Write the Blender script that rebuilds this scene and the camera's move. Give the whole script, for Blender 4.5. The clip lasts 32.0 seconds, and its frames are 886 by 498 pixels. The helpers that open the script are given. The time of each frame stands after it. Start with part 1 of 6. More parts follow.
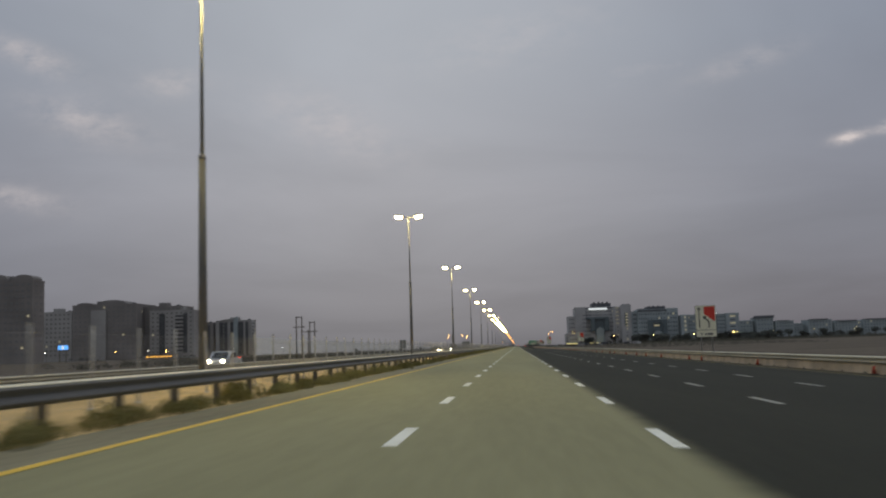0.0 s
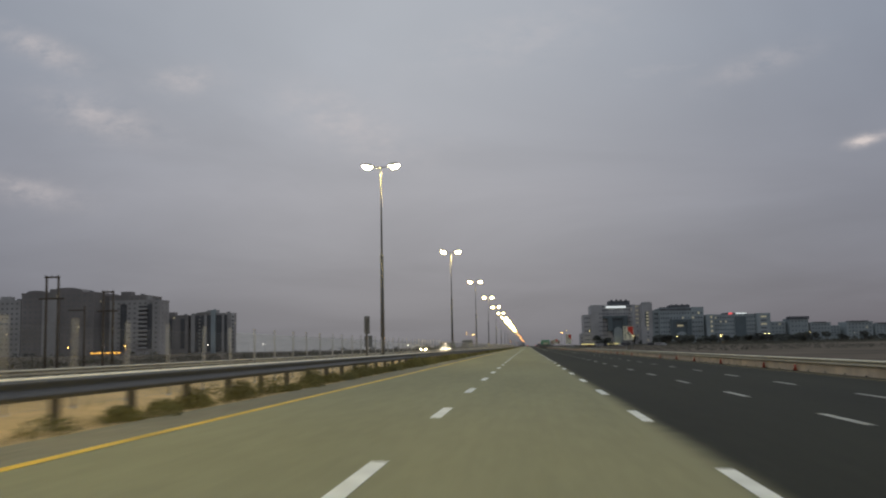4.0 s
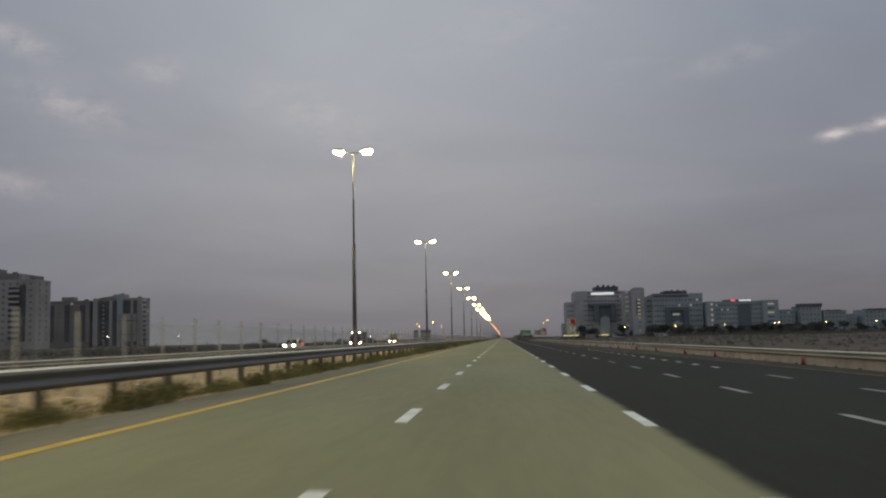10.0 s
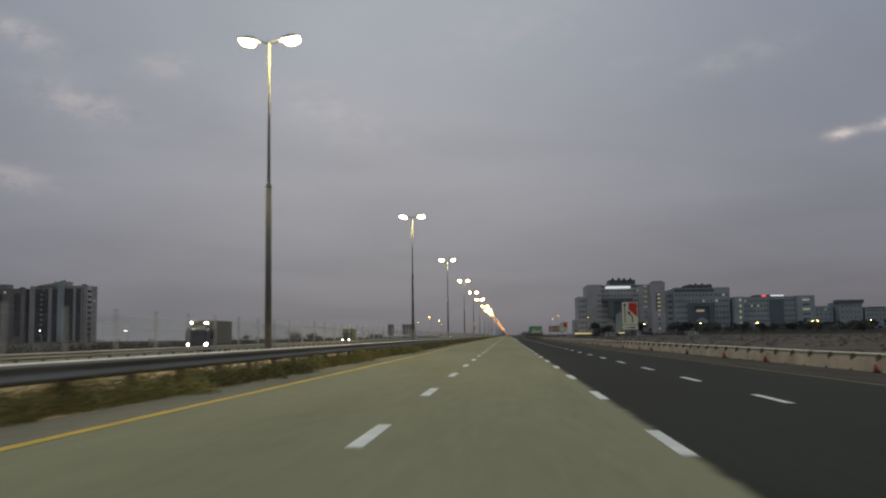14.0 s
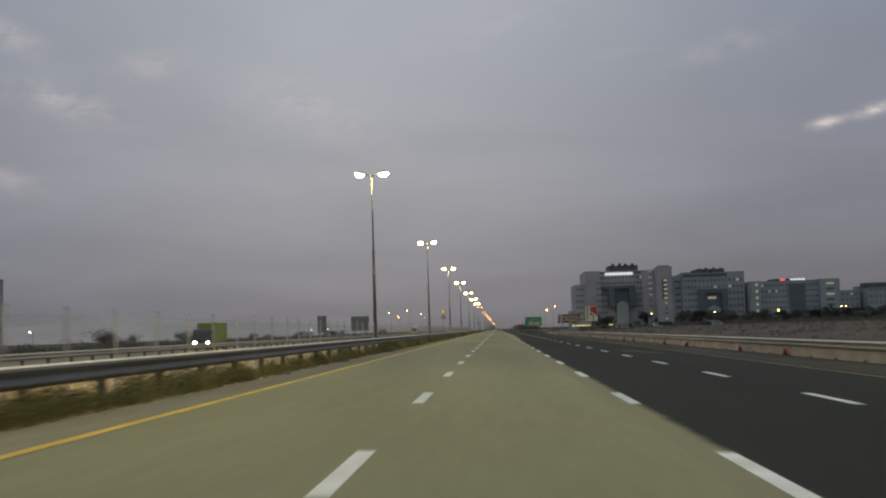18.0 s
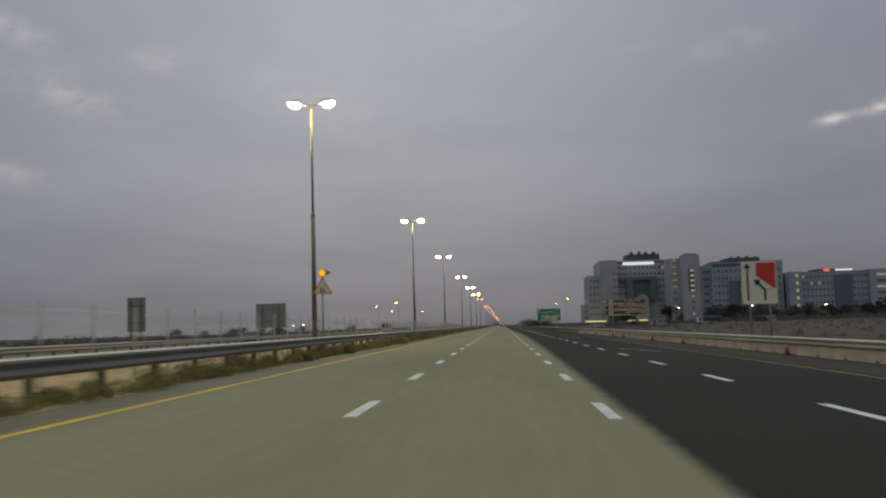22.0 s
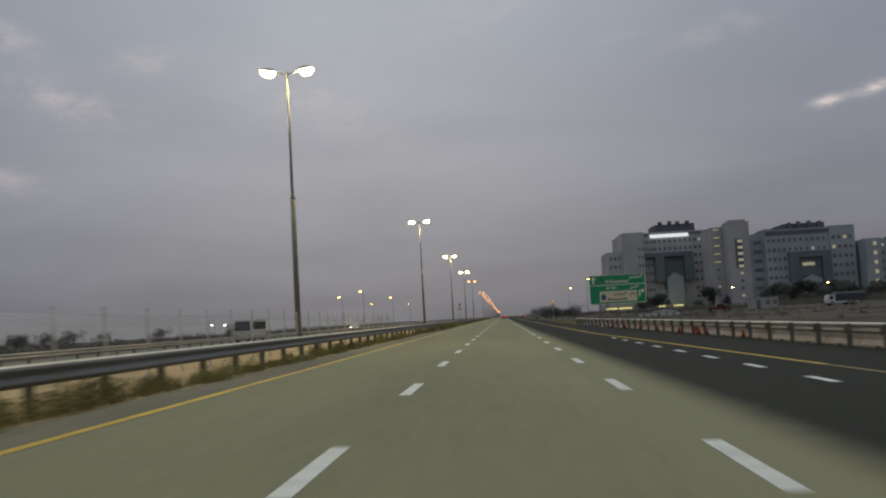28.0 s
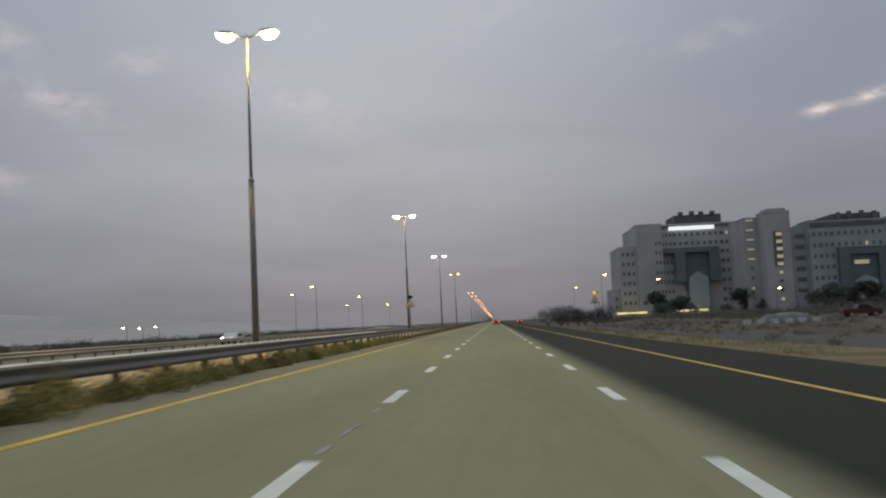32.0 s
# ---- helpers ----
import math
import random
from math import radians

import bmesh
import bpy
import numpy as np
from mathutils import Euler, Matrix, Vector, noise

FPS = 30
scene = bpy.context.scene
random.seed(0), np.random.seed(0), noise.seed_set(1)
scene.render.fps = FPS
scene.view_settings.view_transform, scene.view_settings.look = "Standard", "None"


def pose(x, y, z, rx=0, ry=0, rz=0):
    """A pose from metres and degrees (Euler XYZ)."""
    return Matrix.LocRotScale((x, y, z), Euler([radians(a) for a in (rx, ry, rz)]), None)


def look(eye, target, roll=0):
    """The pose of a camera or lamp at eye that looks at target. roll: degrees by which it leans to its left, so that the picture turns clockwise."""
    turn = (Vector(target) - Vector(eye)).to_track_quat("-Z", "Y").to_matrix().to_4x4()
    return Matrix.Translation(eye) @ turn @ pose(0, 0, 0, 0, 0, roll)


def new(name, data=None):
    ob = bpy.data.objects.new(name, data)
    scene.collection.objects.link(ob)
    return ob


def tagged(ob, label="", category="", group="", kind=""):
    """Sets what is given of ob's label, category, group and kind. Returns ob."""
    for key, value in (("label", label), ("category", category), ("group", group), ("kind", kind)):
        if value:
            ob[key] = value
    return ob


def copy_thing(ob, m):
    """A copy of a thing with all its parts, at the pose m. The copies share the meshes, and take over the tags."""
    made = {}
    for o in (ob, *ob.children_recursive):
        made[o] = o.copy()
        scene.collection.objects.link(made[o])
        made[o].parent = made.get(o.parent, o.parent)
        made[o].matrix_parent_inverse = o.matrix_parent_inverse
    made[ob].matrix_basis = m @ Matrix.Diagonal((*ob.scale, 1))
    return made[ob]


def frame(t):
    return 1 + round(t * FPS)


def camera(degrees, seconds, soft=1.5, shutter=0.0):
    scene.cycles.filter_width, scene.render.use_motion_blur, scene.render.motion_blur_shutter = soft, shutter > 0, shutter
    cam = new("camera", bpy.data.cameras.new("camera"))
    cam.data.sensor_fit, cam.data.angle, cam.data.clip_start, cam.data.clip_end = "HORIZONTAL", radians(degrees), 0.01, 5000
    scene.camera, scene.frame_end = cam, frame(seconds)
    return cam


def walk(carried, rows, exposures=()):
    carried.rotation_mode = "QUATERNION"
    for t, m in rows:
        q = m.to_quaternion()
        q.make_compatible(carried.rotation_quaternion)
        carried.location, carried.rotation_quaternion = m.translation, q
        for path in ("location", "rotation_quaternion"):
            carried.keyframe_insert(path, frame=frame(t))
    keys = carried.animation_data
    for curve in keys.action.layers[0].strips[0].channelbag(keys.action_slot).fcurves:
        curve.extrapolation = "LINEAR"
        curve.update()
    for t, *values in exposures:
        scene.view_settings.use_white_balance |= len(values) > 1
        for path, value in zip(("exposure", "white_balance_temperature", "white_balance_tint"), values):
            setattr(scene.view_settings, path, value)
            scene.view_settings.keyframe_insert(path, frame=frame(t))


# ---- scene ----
cam = camera(50.0, 32.0, soft=2.1, shutter=0.4)
EYE = 1.267
# seconds, x, y, yaw, pitch, roll: a drive along +y
ROWS = [
    (0.0, -0.018, -9.00, 4.420, 5.952, 1.795),
    (0.5, -0.003, 2.81, 4.433, 6.001, 1.500),
    (1.0, 0.007, 14.67, 4.428, 6.167, 1.373),
    (1.5, -0.025, 26.38, 4.487, 6.299, 1.206),
    (2.0, -0.040, 38.23, 4.724, 6.243, 1.176),
    (2.5, 0.018, 49.83, 4.895, 5.626, 1.481),
    (4.5, -0.154, 97.05, 5.071, 5.959, 0.958),
    (5.0, -0.310, 108.19, 4.893, 5.918, 1.463),
    (5.5, -0.350, 119.60, 4.859, 5.721, 1.349),
    (6.0, -0.437, 131.11, 4.128, 5.811, 1.884),
    (6.5, -0.488, 142.51, 4.017, 5.866, 2.169),
    (7.0, -0.499, 153.94, 4.101, 5.705, 2.105),
    (7.5, -0.471, 165.41, 4.202, 5.677, 2.094),
    (8.0, -0.412, 176.95, 3.748, 5.563, 1.424),
    (8.5, -0.339, 188.63, 3.654, 5.482, 1.372),
    (9.0, -0.267, 200.10, 3.618, 5.557, 1.382),
    (9.5, -0.213, 211.60, 3.781, 5.517, 1.240),
    (10.0, -0.151, 223.06, 3.581, 5.383, 1.122),
    (10.5, -0.079, 234.51, 3.334, 5.473, 1.019),
    (11.0, -0.006, 246.04, 3.555, 5.518, 0.854),
    (11.5, 0.053, 257.70, 3.565, 5.439, 0.832),
    (12.0, 0.086, 269.39, 3.747, 5.431, 0.772),
    (12.5, 0.089, 281.13, 3.801, 5.392, 0.810),
    (13.0, 0.080, 292.88, 3.671, 5.418, 0.843),
    (13.5, 0.067, 304.76, 4.068, 5.336, 0.607),
    (14.0, 0.040, 316.61, 3.888, 5.214, 0.714),
    (14.5, 0.002, 328.40, 3.759, 5.076, 1.093),
    (16.5, -0.164, 374.65, 3.844, 4.941, 1.942),
    (17.0, -0.248, 386.18, 3.620, 4.912, 1.928),
    (17.5, -0.253, 398.05, 3.516, 4.816, 2.125),
    (18.0, -0.287, 409.97, 3.262, 4.891, 1.754),
    (18.5, -0.221, 421.46, 3.048, 4.885, 2.123),
    (19.0, -0.143, 433.13, 2.871, 4.930, 2.127),
    (19.5, -0.069, 444.75, 2.719, 4.969, 1.986),
    (20.0, 0.021, 456.40, 2.643, 4.862, 1.453),
    (20.5, 0.128, 467.94, 3.401, 4.868, 1.335),
    (21.0, 0.260, 479.66, 3.373, 4.781, 1.488),
    (21.5, 0.383, 491.31, 3.572, 4.669, 1.601),
    (22.0, 0.467, 502.97, 3.550, 4.643, 1.544),
    (22.5, 0.547, 514.83, 3.585, 4.847, 1.072),
    (23.0, 0.573, 526.56, 3.518, 5.003, 0.561),
    (23.5, 0.538, 537.94, 4.161, 4.869, 0.138),
    (24.0, 0.465, 549.93, 4.437, 4.853, 0.474),
    (24.5, 0.326, 561.85, 3.973, 4.882, 1.578),
    (25.0, 0.166, 573.56, 3.487, 4.825, 2.368),
    (25.5, 0.047, 585.45, 3.165, 4.795, 2.710),
    (27.5, -0.017, 632.68, 3.279, 4.324, 2.861),
    (28.0, 0.010, 644.33, 3.573, 4.234, 3.225),
    (28.5, 0.005, 655.68, 3.178, 4.100, 3.300),
    (29.0, 0.008, 667.38, 3.088, 4.057, 3.435),
    (29.5, -0.025, 678.95, 3.237, 4.110, 3.780),
    (30.0, -0.094, 690.35, 3.113, 4.429, 2.969),
    (30.5, -0.019, 701.20, 2.885, 4.339, 3.292),
    (31.0, 0.023, 712.32, 2.838, 4.418, 3.188),
    (31.5, -0.050, 723.72, 2.899, 4.491, 2.847),
    (32.0, 0.070, 735.11, 3.103, 4.440, 2.634),
]
walk(cam, [(t, pose(x, y, EYE, 90 + pitch, roll, yaw)) for t, x, y, yaw, pitch, roll in ROWS],
     exposures=[(0.0, 0.18, 6500, 10), (6.0, 0.22, 6500, 10), (10.0, 0.08, 6500, 10), (13.0, 0.06, 6500, 10), (19.0, 0.12, 6500, 10), (25.0, 0.08, 6500, 10), (28.0, 0.16, 6500, 10), (29.6, 0.14, 6500, 10), (31.0, 0.22, 6500, 10), (32.0, 0.34, 6500, 10)])

# ------------------------------------------------------------------ light
world = bpy.data.worlds.new("dusk_sky")
scene.world = world
world.use_nodes = True


BREAKS = ((0.352, 0.205, 0.016, 0.0055, 0.22, 1.5), (0.405, 0.217, 0.022, 0.006, 0.22, 1.6), (-0.535, 0.342, 0.05, 0.016, -0.4, 0.55), (-0.465, 0.262, 0.06, 0.02, -0.3, 0.5),
          (-0.372, 0.300, 0.035, 0.014, 0.0, 0.5), (-0.19, 0.244, 0.07, 0.03, -0.4, 0.35), (-0.55, 0.182, 0.06, 0.014, -0.2, 0.45), (0.25, 0.29, 0.05, 0.012, 0.3, 0.3), (0.0, 0.33, 0.1, 0.03, 0.2, 0.2))


def dusk_sky(nt):
    """Overcast dusk: a low Nishita sky under a broken cloud deck."""
    n, ln = nt.nodes, nt.links
    n.clear()
    out, bg = n.new("ShaderNodeOutputWorld"), n.new("ShaderNodeBackground")
    co, sep = n.new("ShaderNodeTexCoord"), n.new("ShaderNodeSeparateXYZ")
    ln.new(co.outputs["Generated"], sep.inputs[0])
    # height over the horizon drives the deck's colour
    ramp = n.new("ShaderNodeValToRGB")
    cr = ramp.color_ramp
    cr.elements[0].position, cr.elements[0].color = 0.0, (0.163, 0.166, 0.180, 1)
    cr.elements[1].position, cr.elements[1].color = 1.0, (0.38, 0.44, 0.50, 1)
    for p, c in ((0.06, (0.216, 0.218, 0.238)), (0.16, (0.305, 0.311, 0.340)), (0.30, (0.330, 0.355, 0.395))):
        e = cr.elements.new(p)
        e.color = (*c, 1)
    ln.new(sep.outputs["Z"], ramp.inputs[0])
    # flat layers: squeeze the direction so that clouds lie down towards the horizon
    zadd = n.new("ShaderNodeMath"); zadd.operation = "ADD"; zadd.inputs[1].default_value = 0.16
    ln.new(sep.outputs["Z"], zadd.inputs[0])
    zmax = n.new("ShaderNodeMath"); zmax.operation = "MAXIMUM"; zmax.inputs[1].default_value = 0.05
    ln.new(zadd.outputs[0], zmax.inputs[0])
    dx, dy = n.new("ShaderNodeMath"), n.new("ShaderNodeMath")
    dx.operation = dy.operation = "DIVIDE"
    ln.new(sep.outputs["X"], dx.inputs[0]); ln.new(zmax.outputs[0], dx.inputs[1])
    ln.new(sep.outputs["Y"], dy.inputs[0]); ln.new(zmax.outputs[0], dy.inputs[1])
    com = n.new("ShaderNodeCombineXYZ")
    ln.new(dx.outputs[0], com.inputs[0]); ln.new(dy.outputs[0], com.inputs[1])
    big, fine = n.new("ShaderNodeTexNoise"), n.new("ShaderNodeTexNoise")
    for k, sc, dt, ro in ((big, 0.85, 5.0, 0.52), (fine, 2.6, 6.0, 0.6)):
        k.inputs["Scale"].default_value, k.inputs["Detail"].default_value = sc, dt
        k.inputs["Roughness"].default_value, k.inputs["Distortion"].default_value = ro, 0.5
        ln.new(com.outputs[0], k.inputs["Vector"])
    mbig = n.new("ShaderNodeMapRange")
    mbig.inputs[1].default_value, mbig.inputs[2].default_value = 0.32, 0.70
    mbig.inputs[3].default_value, mbig.inputs[4].default_value = 0.92, 1.09
    ln.new(big.outputs["Fac"], mbig.inputs[0])
    mul = n.new("ShaderNodeVectorMath"); mul.operation = "SCALE"
    ln.new(ramp.outputs[0], mul.inputs[0]); ln.new(mbig.outputs[0], mul.inputs["Scale"])
    # the deck is brightest and warmest ahead, darker and bluer to both sides
    west = n.new("ShaderNodeMapRange"); west.interpolation_type = "SMOOTHSTEP"
    west.inputs[1].default_value, west.inputs[2].default_value = 0.0, 0.55
    off, dist = n.new("ShaderNodeMath"), n.new("ShaderNodeMath")
    off.operation, dist.operation, off.inputs[1].default_value = "ADD", "ABSOLUTE", 0.13
    ln.new(sep.outputs["X"], off.inputs[0]); ln.new(off.outputs[0], dist.inputs[0]); ln.new(dist.outputs[0], west.inputs[0])
    tone = n.new("ShaderNodeMix"); tone.data_type = "RGBA"
    tone.inputs["A"].default_value, tone.inputs["B"].default_value = (1.19, 1.16, 1.14, 1), (0.745, 0.765, 0.835, 1)
    ln.new(west.outputs[0], tone.inputs["Factor"])
    toned = n.new("ShaderNodeVectorMath"); toned.operation = "MULTIPLY"
    ln.new(mul.outputs[0], toned.inputs[0]); ln.new(tone.outputs["Result"], toned.inputs[1])
    # thin breaks in the deck, through which the last light comes
    gap = n.new("ShaderNodeMapRange")
    gap.inputs[1].default_value, gap.inputs[2].default_value = 0.60, 0.80
    gap.inputs[3].default_value, gap.inputs[4].default_value = 0.0, 0.22
    ln.new(fine.outputs["Fac"], gap.inputs[0])
    # haze closes the breaks towards the horizon
    clear = n.new("ShaderNodeMapRange"); clear.interpolation_type = "SMOOTHSTEP"
    clear.inputs[1].default_value, clear.inputs[2].default_value = 0.14, 0.30
    ln.new(sep.outputs["Z"], clear.inputs[0])
    # breaks of the evening sky: bearing, height, width, depth, slope, strength
    ymax = n.new("ShaderNodeMath"); ymax.operation = "MAXIMUM"; ymax.inputs[1].default_value = 0.05
    ln.new(sep.outputs["Y"], ymax.inputs[0])

    def calc(op, a, b=None):
        k = n.new("ShaderNodeMath")
        k.operation = op
        for i, v in enumerate((a, b)):
            if v is None:
                continue
            if isinstance(v, (int, float)):
                k.inputs[i].default_value = v
            else:
                ln.new(v, k.inputs[i])
        return k.outputs[0]

    bear, high = calc("DIVIDE", sep.outputs["X"], ymax.outputs[0]), calc("DIVIDE", sep.outputs["Z"], ymax.outputs[0])
    ragged = n.new("ShaderNodeTexNoise")
    ragged.inputs["Scale"].default_value, ragged.inputs["Detail"].default_value, ragged.inputs["Roughness"].default_value = 26.0, 6.0, 0.6
    squash = n.new("ShaderNodeCombineXYZ")
    ln.new(bear, squash.inputs[0]); ln.new(calc("MULTIPLY", high, 2.0), squash.inputs[2])
    ln.new(squash.outputs[0], ragged.inputs["Vector"])
    rag = n.new("ShaderNodeMapRange")
    rag.inputs[1].default_value, rag.inputs[2].default_value = 0.34, 0.66
    ln.new(ragged.outputs["Fac"], rag.inputs[0])
    total = calc("MULTIPLY", gap.outputs[0], clear.outputs[0])
    for cx, cz, wd, hg, k, amp in BREAKS:
        a = calc("SUBTRACT", bear, cx)
        e = calc("SUBTRACT", calc("SUBTRACT", high, cz), calc("MULTIPLY", a, k))
        u, v = calc("DIVIDE", a, wd), calc("DIVIDE", e, hg)
        d = calc("ADD", calc("MULTIPLY", u, u), calc("MULTIPLY", v, v))
        total = calc("ADD", total, calc("MULTIPLY", calc("MULTIPLY", calc("POWER", 2.718, calc("MULTIPLY", d, -1.0)), rag.outputs[0]), amp))
    total = calc("MINIMUM", total, 1.0)
    mix = n.new("ShaderNodeMix"); mix.data_type = "RGBA"
    ln.new(total, mix.inputs["Factor"]); ln.new(toned.outputs[0], mix.inputs["A"])
    mix.inputs["B"].default_value = (0.60, 0.54, 0.53, 1)
    nish = n.new("ShaderNodeTexSky")
    nish.sky_type, nish.sun_disc = "NISHITA", False
    nish.sun_elevation, nish.sun_rotation = radians(2.0), radians(55)
    nsc = n.new("ShaderNodeVectorMath"); nsc.operation = "SCALE"; nsc.inputs["Scale"].default_value = 0.05
    ln.new(nish.outputs[0], nsc.inputs[0])
    fin = n.new("ShaderNodeMix"); fin.data_type = "RGBA"; fin.inputs["Factor"].default_value = 0.10
    ln.new(mix.outputs["Result"], fin.inputs["A"]); ln.new(nsc.outputs[0], fin.inputs["B"])
    ln.new(fin.outputs["Result"], bg.inputs["Color"])
    bg.inputs["Strength"].default_value = 1.0
    ln.new(bg.outputs[0], out.inputs[0])


dusk_sky(world.node_tree)

sun = new("sun", bpy.data.lights.new("sun", "SUN"))
sun.data.energy, sun.data.angle, sun.data.color = 0.25, radians(40), (1.0, 0.94, 0.90)
sun.matrix_world = look((0, 0, 100), (-60, -80, 0))

# ------------------------------------------------------------------ materials


def mat(name, color, rough=0.7, metal=0.0, var=0.0, scale=1.0, bump=0.0, bscale=40.0, spec=0.5, tint=None, stretch=None, rand=0.0):
    """A Principled surface with stains at one scale and grain at another, by place in the world."""
    m = bpy.data.materials.new(name)
    m.use_nodes = True
    nt = m.node_tree
    n, ln = nt.nodes, nt.links
    b = n["Principled BSDF"]
    b.inputs["Roughness"].default_value, b.inputs["Metallic"].default_value = rough, metal
    b.inputs["Specular IOR Level"].default_value = spec
    b.inputs["Base Color"].default_value = (*color, 1)
    if var or bump:
        geo, mp = n.new("ShaderNodeNewGeometry"), n.new("ShaderNodeMapping")
        mp.inputs["Scale"].default_value = stretch or (1, 1, 1)
        ln.new(geo.outputs["Position"], mp.inputs[0])
    if var:
        a, c = n.new("ShaderNodeTexNoise"), n.new("ShaderNodeTexNoise")
        a.inputs["Scale"].default_value, a.inputs["Detail"].default_value = scale, 5.0
        c.inputs["Scale"].default_value, c.inputs["Detail"].default_value = scale * 17, 3.0
        ln.new(mp.outputs[0], a.inputs["Vector"]); ln.new(mp.outputs[0], c.inputs["Vector"])
        add = n.new("ShaderNodeMath"); add.operation = "MULTIPLY_ADD"; add.inputs[1].default_value = 0.45
        ln.new(c.outputs["Fac"], add.inputs[0]); ln.new(a.outputs["Fac"], add.inputs[2])
        r = n.new("ShaderNodeMapRange")
        r.inputs[1].default_value, r.inputs[2].default_value = 0.45, 1.0
        ln.new(add.outputs[0], r.inputs[0])
        mx = n.new("ShaderNodeMix"); mx.data_type = "RGBA"
        lo = tuple(max(0.0, v * (1 - var)) for v in color)
        hi = tint or tuple(min(1.0, v * (1 + var)) for v in color)
        mx.inputs["A"].default_value, mx.inputs["B"].default_value = (*lo, 1), (*hi, 1)
        ln.new(r.outputs[0], mx.inputs["Factor"])
        last = mx.outputs["Result"]
        if rand:
            oi, rr = n.new("ShaderNodeObjectInfo"), n.new("ShaderNodeMapRange")
            rr.inputs[3].default_value, rr.inputs[4].default_value = 1 - rand, 1 + rand
            ln.new(oi.outputs["Random"], rr.inputs[0])
            sc = n.new("ShaderNodeVectorMath"); sc.operation = "SCALE"
            ln.new(last, sc.inputs[0]); ln.new(rr.outputs[0], sc.inputs["Scale"])
            last = sc.outputs[0]
        ln.new(last, b.inputs["Base Color"])
    if bump:
        bn, bp = n.new("ShaderNodeTexNoise"), n.new("ShaderNodeBump")
        bn.inputs["Scale"].default_value, bn.inputs["Detail"].default_value = bscale, 4.0
        ln.new(mp.outputs[0], bn.inputs["Vector"])
        bp.inputs["Strength"].default_value, bp.inputs["Distance"].default_value = bump, 0.02
        ln.new(bn.outputs["Fac"], bp.inputs["Height"]); ln.new(bp.outputs[0], b.inputs["Normal"])
    return m


def glow(name, color, strength):
    m = bpy.data.materials.new(name)
    m.use_nodes = True
    b = m.node_tree.nodes["Principled BSDF"]
    b.inputs["Base Color"].default_value = (*[min(1, c) for c in color], 1)
    b.inputs["Emission Color"].default_value = (*color, 1)
    b.inputs["Emission Strength"].default_value = strength
    return m


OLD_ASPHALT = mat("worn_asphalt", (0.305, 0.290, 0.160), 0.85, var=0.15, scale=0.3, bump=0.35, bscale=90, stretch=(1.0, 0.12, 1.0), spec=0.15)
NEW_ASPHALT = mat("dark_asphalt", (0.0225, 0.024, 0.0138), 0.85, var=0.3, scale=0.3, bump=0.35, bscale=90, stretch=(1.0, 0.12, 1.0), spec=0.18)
# same asphalt as the inner lanes, darkened to paint in headlight falloff
DARKENED_ASPHALT = mat("darkened_asphalt", (0.0225, 0.024, 0.0138), 0.85, var=0.3, scale=0.3, bump=0.35, bscale=90, stretch=(1.0, 0.12, 1.0), spec=0.18)
SHOULDER = mat("shoulder_asphalt", (0.26, 0.235, 0.152), 0.9, var=0.28, scale=0.5, bump=0.35, bscale=70, stretch=(1.0, 0.15, 1.0), spec=0.15)
WORN_LINE = mat("worn_line_paint", (0.31, 0.31, 0.26), 0.7, var=0.4, scale=2.5, bump=0.2, bscale=120, rand=0.2)
DUSTY = mat("dusty_shoulder_asphalt", (0.085, 0.075, 0.054), 0.95, var=0.35, scale=0.4, bump=0.35, bscale=70, stretch=(1.0, 0.15, 1.0), spec=0.1)
FADED_YELLOW = mat("faded_yellow_line_paint", (0.36, 0.26, 0.07), 0.7, var=0.4, scale=0.9)
SAND = mat("sand", (0.62, 0.44, 0.20), 0.95, var=0.30, scale=0.35, bump=0.6, bscale=8, spec=0.15)
# dune colour brought near the sky's to paint in distance haze
DUNE = mat("haze_paled_dune_sand", (0.52, 0.48, 0.43), 0.95, var=0.12, scale=0.01, spec=0.0)
FAR_SAND = mat("dry_ground", (0.134, 0.109, 0.079), 0.95, var=0.40, scale=0.06, bump=0.4, bscale=3, spec=0.1)
WHITE_LINE = mat("white_line_paint", (0.88, 0.87, 0.72), 0.6, var=0.22, scale=1.5, bump=0.2, bscale=120, rand=0.08)
YELLOW_LINE = mat("yellow_line_paint", (0.78, 0.50, 0.03), 0.6, var=0.28, scale=0.7, bump=0.2, bscale=120)
ZINC = mat("galvanised_steel", (0.36, 0.36, 0.35), 0.45, 0.75, var=0.22, scale=0.8, bump=0.1, bscale=30)
RAIL = mat("galvanised_rail", (0.145, 0.145, 0.135), 0.7, 0.0, var=0.25, scale=0.9, bump=0.1, bscale=20, stretch=(1, 0.2, 1))
RAIL_SANDY = mat("sand_blasted_rail", (0.43, 0.39, 0.285), 0.7, 0.1, var=0.25, scale=0.8, stretch=(1, 0.2, 1))
# rail lip colour with the light from above painted in
RAIL_LIT_TOP = mat("sky_lit_rail_top", (0.84, 0.77, 0.57), 0.8, var=0.2, scale=1.2)
POST = mat("weathered_post_steel", (0.16, 0.14, 0.105), 0.75, 0.2, var=0.3, scale=2.0)
POLE = mat("grey_pole_paint", (0.13, 0.13, 0.125), 0.85, 0.0, var=0.18, scale=0.5)
POLE_TOP = mat("pale_pole_paint", (0.22, 0.22, 0.21), 0.8, 0.0, var=0.15, scale=0.5)
CONCRETE = mat("pale_concrete", (0.58, 0.47, 0.33), 0.9, var=0.28, scale=0.7, bump=0.4, bscale=25, rand=0.10)
FENCE_POST = mat("fence_post_steel", (0.50, 0.47, 0.40), 0.85, var=0.25, scale=1.5, rand=0.12)
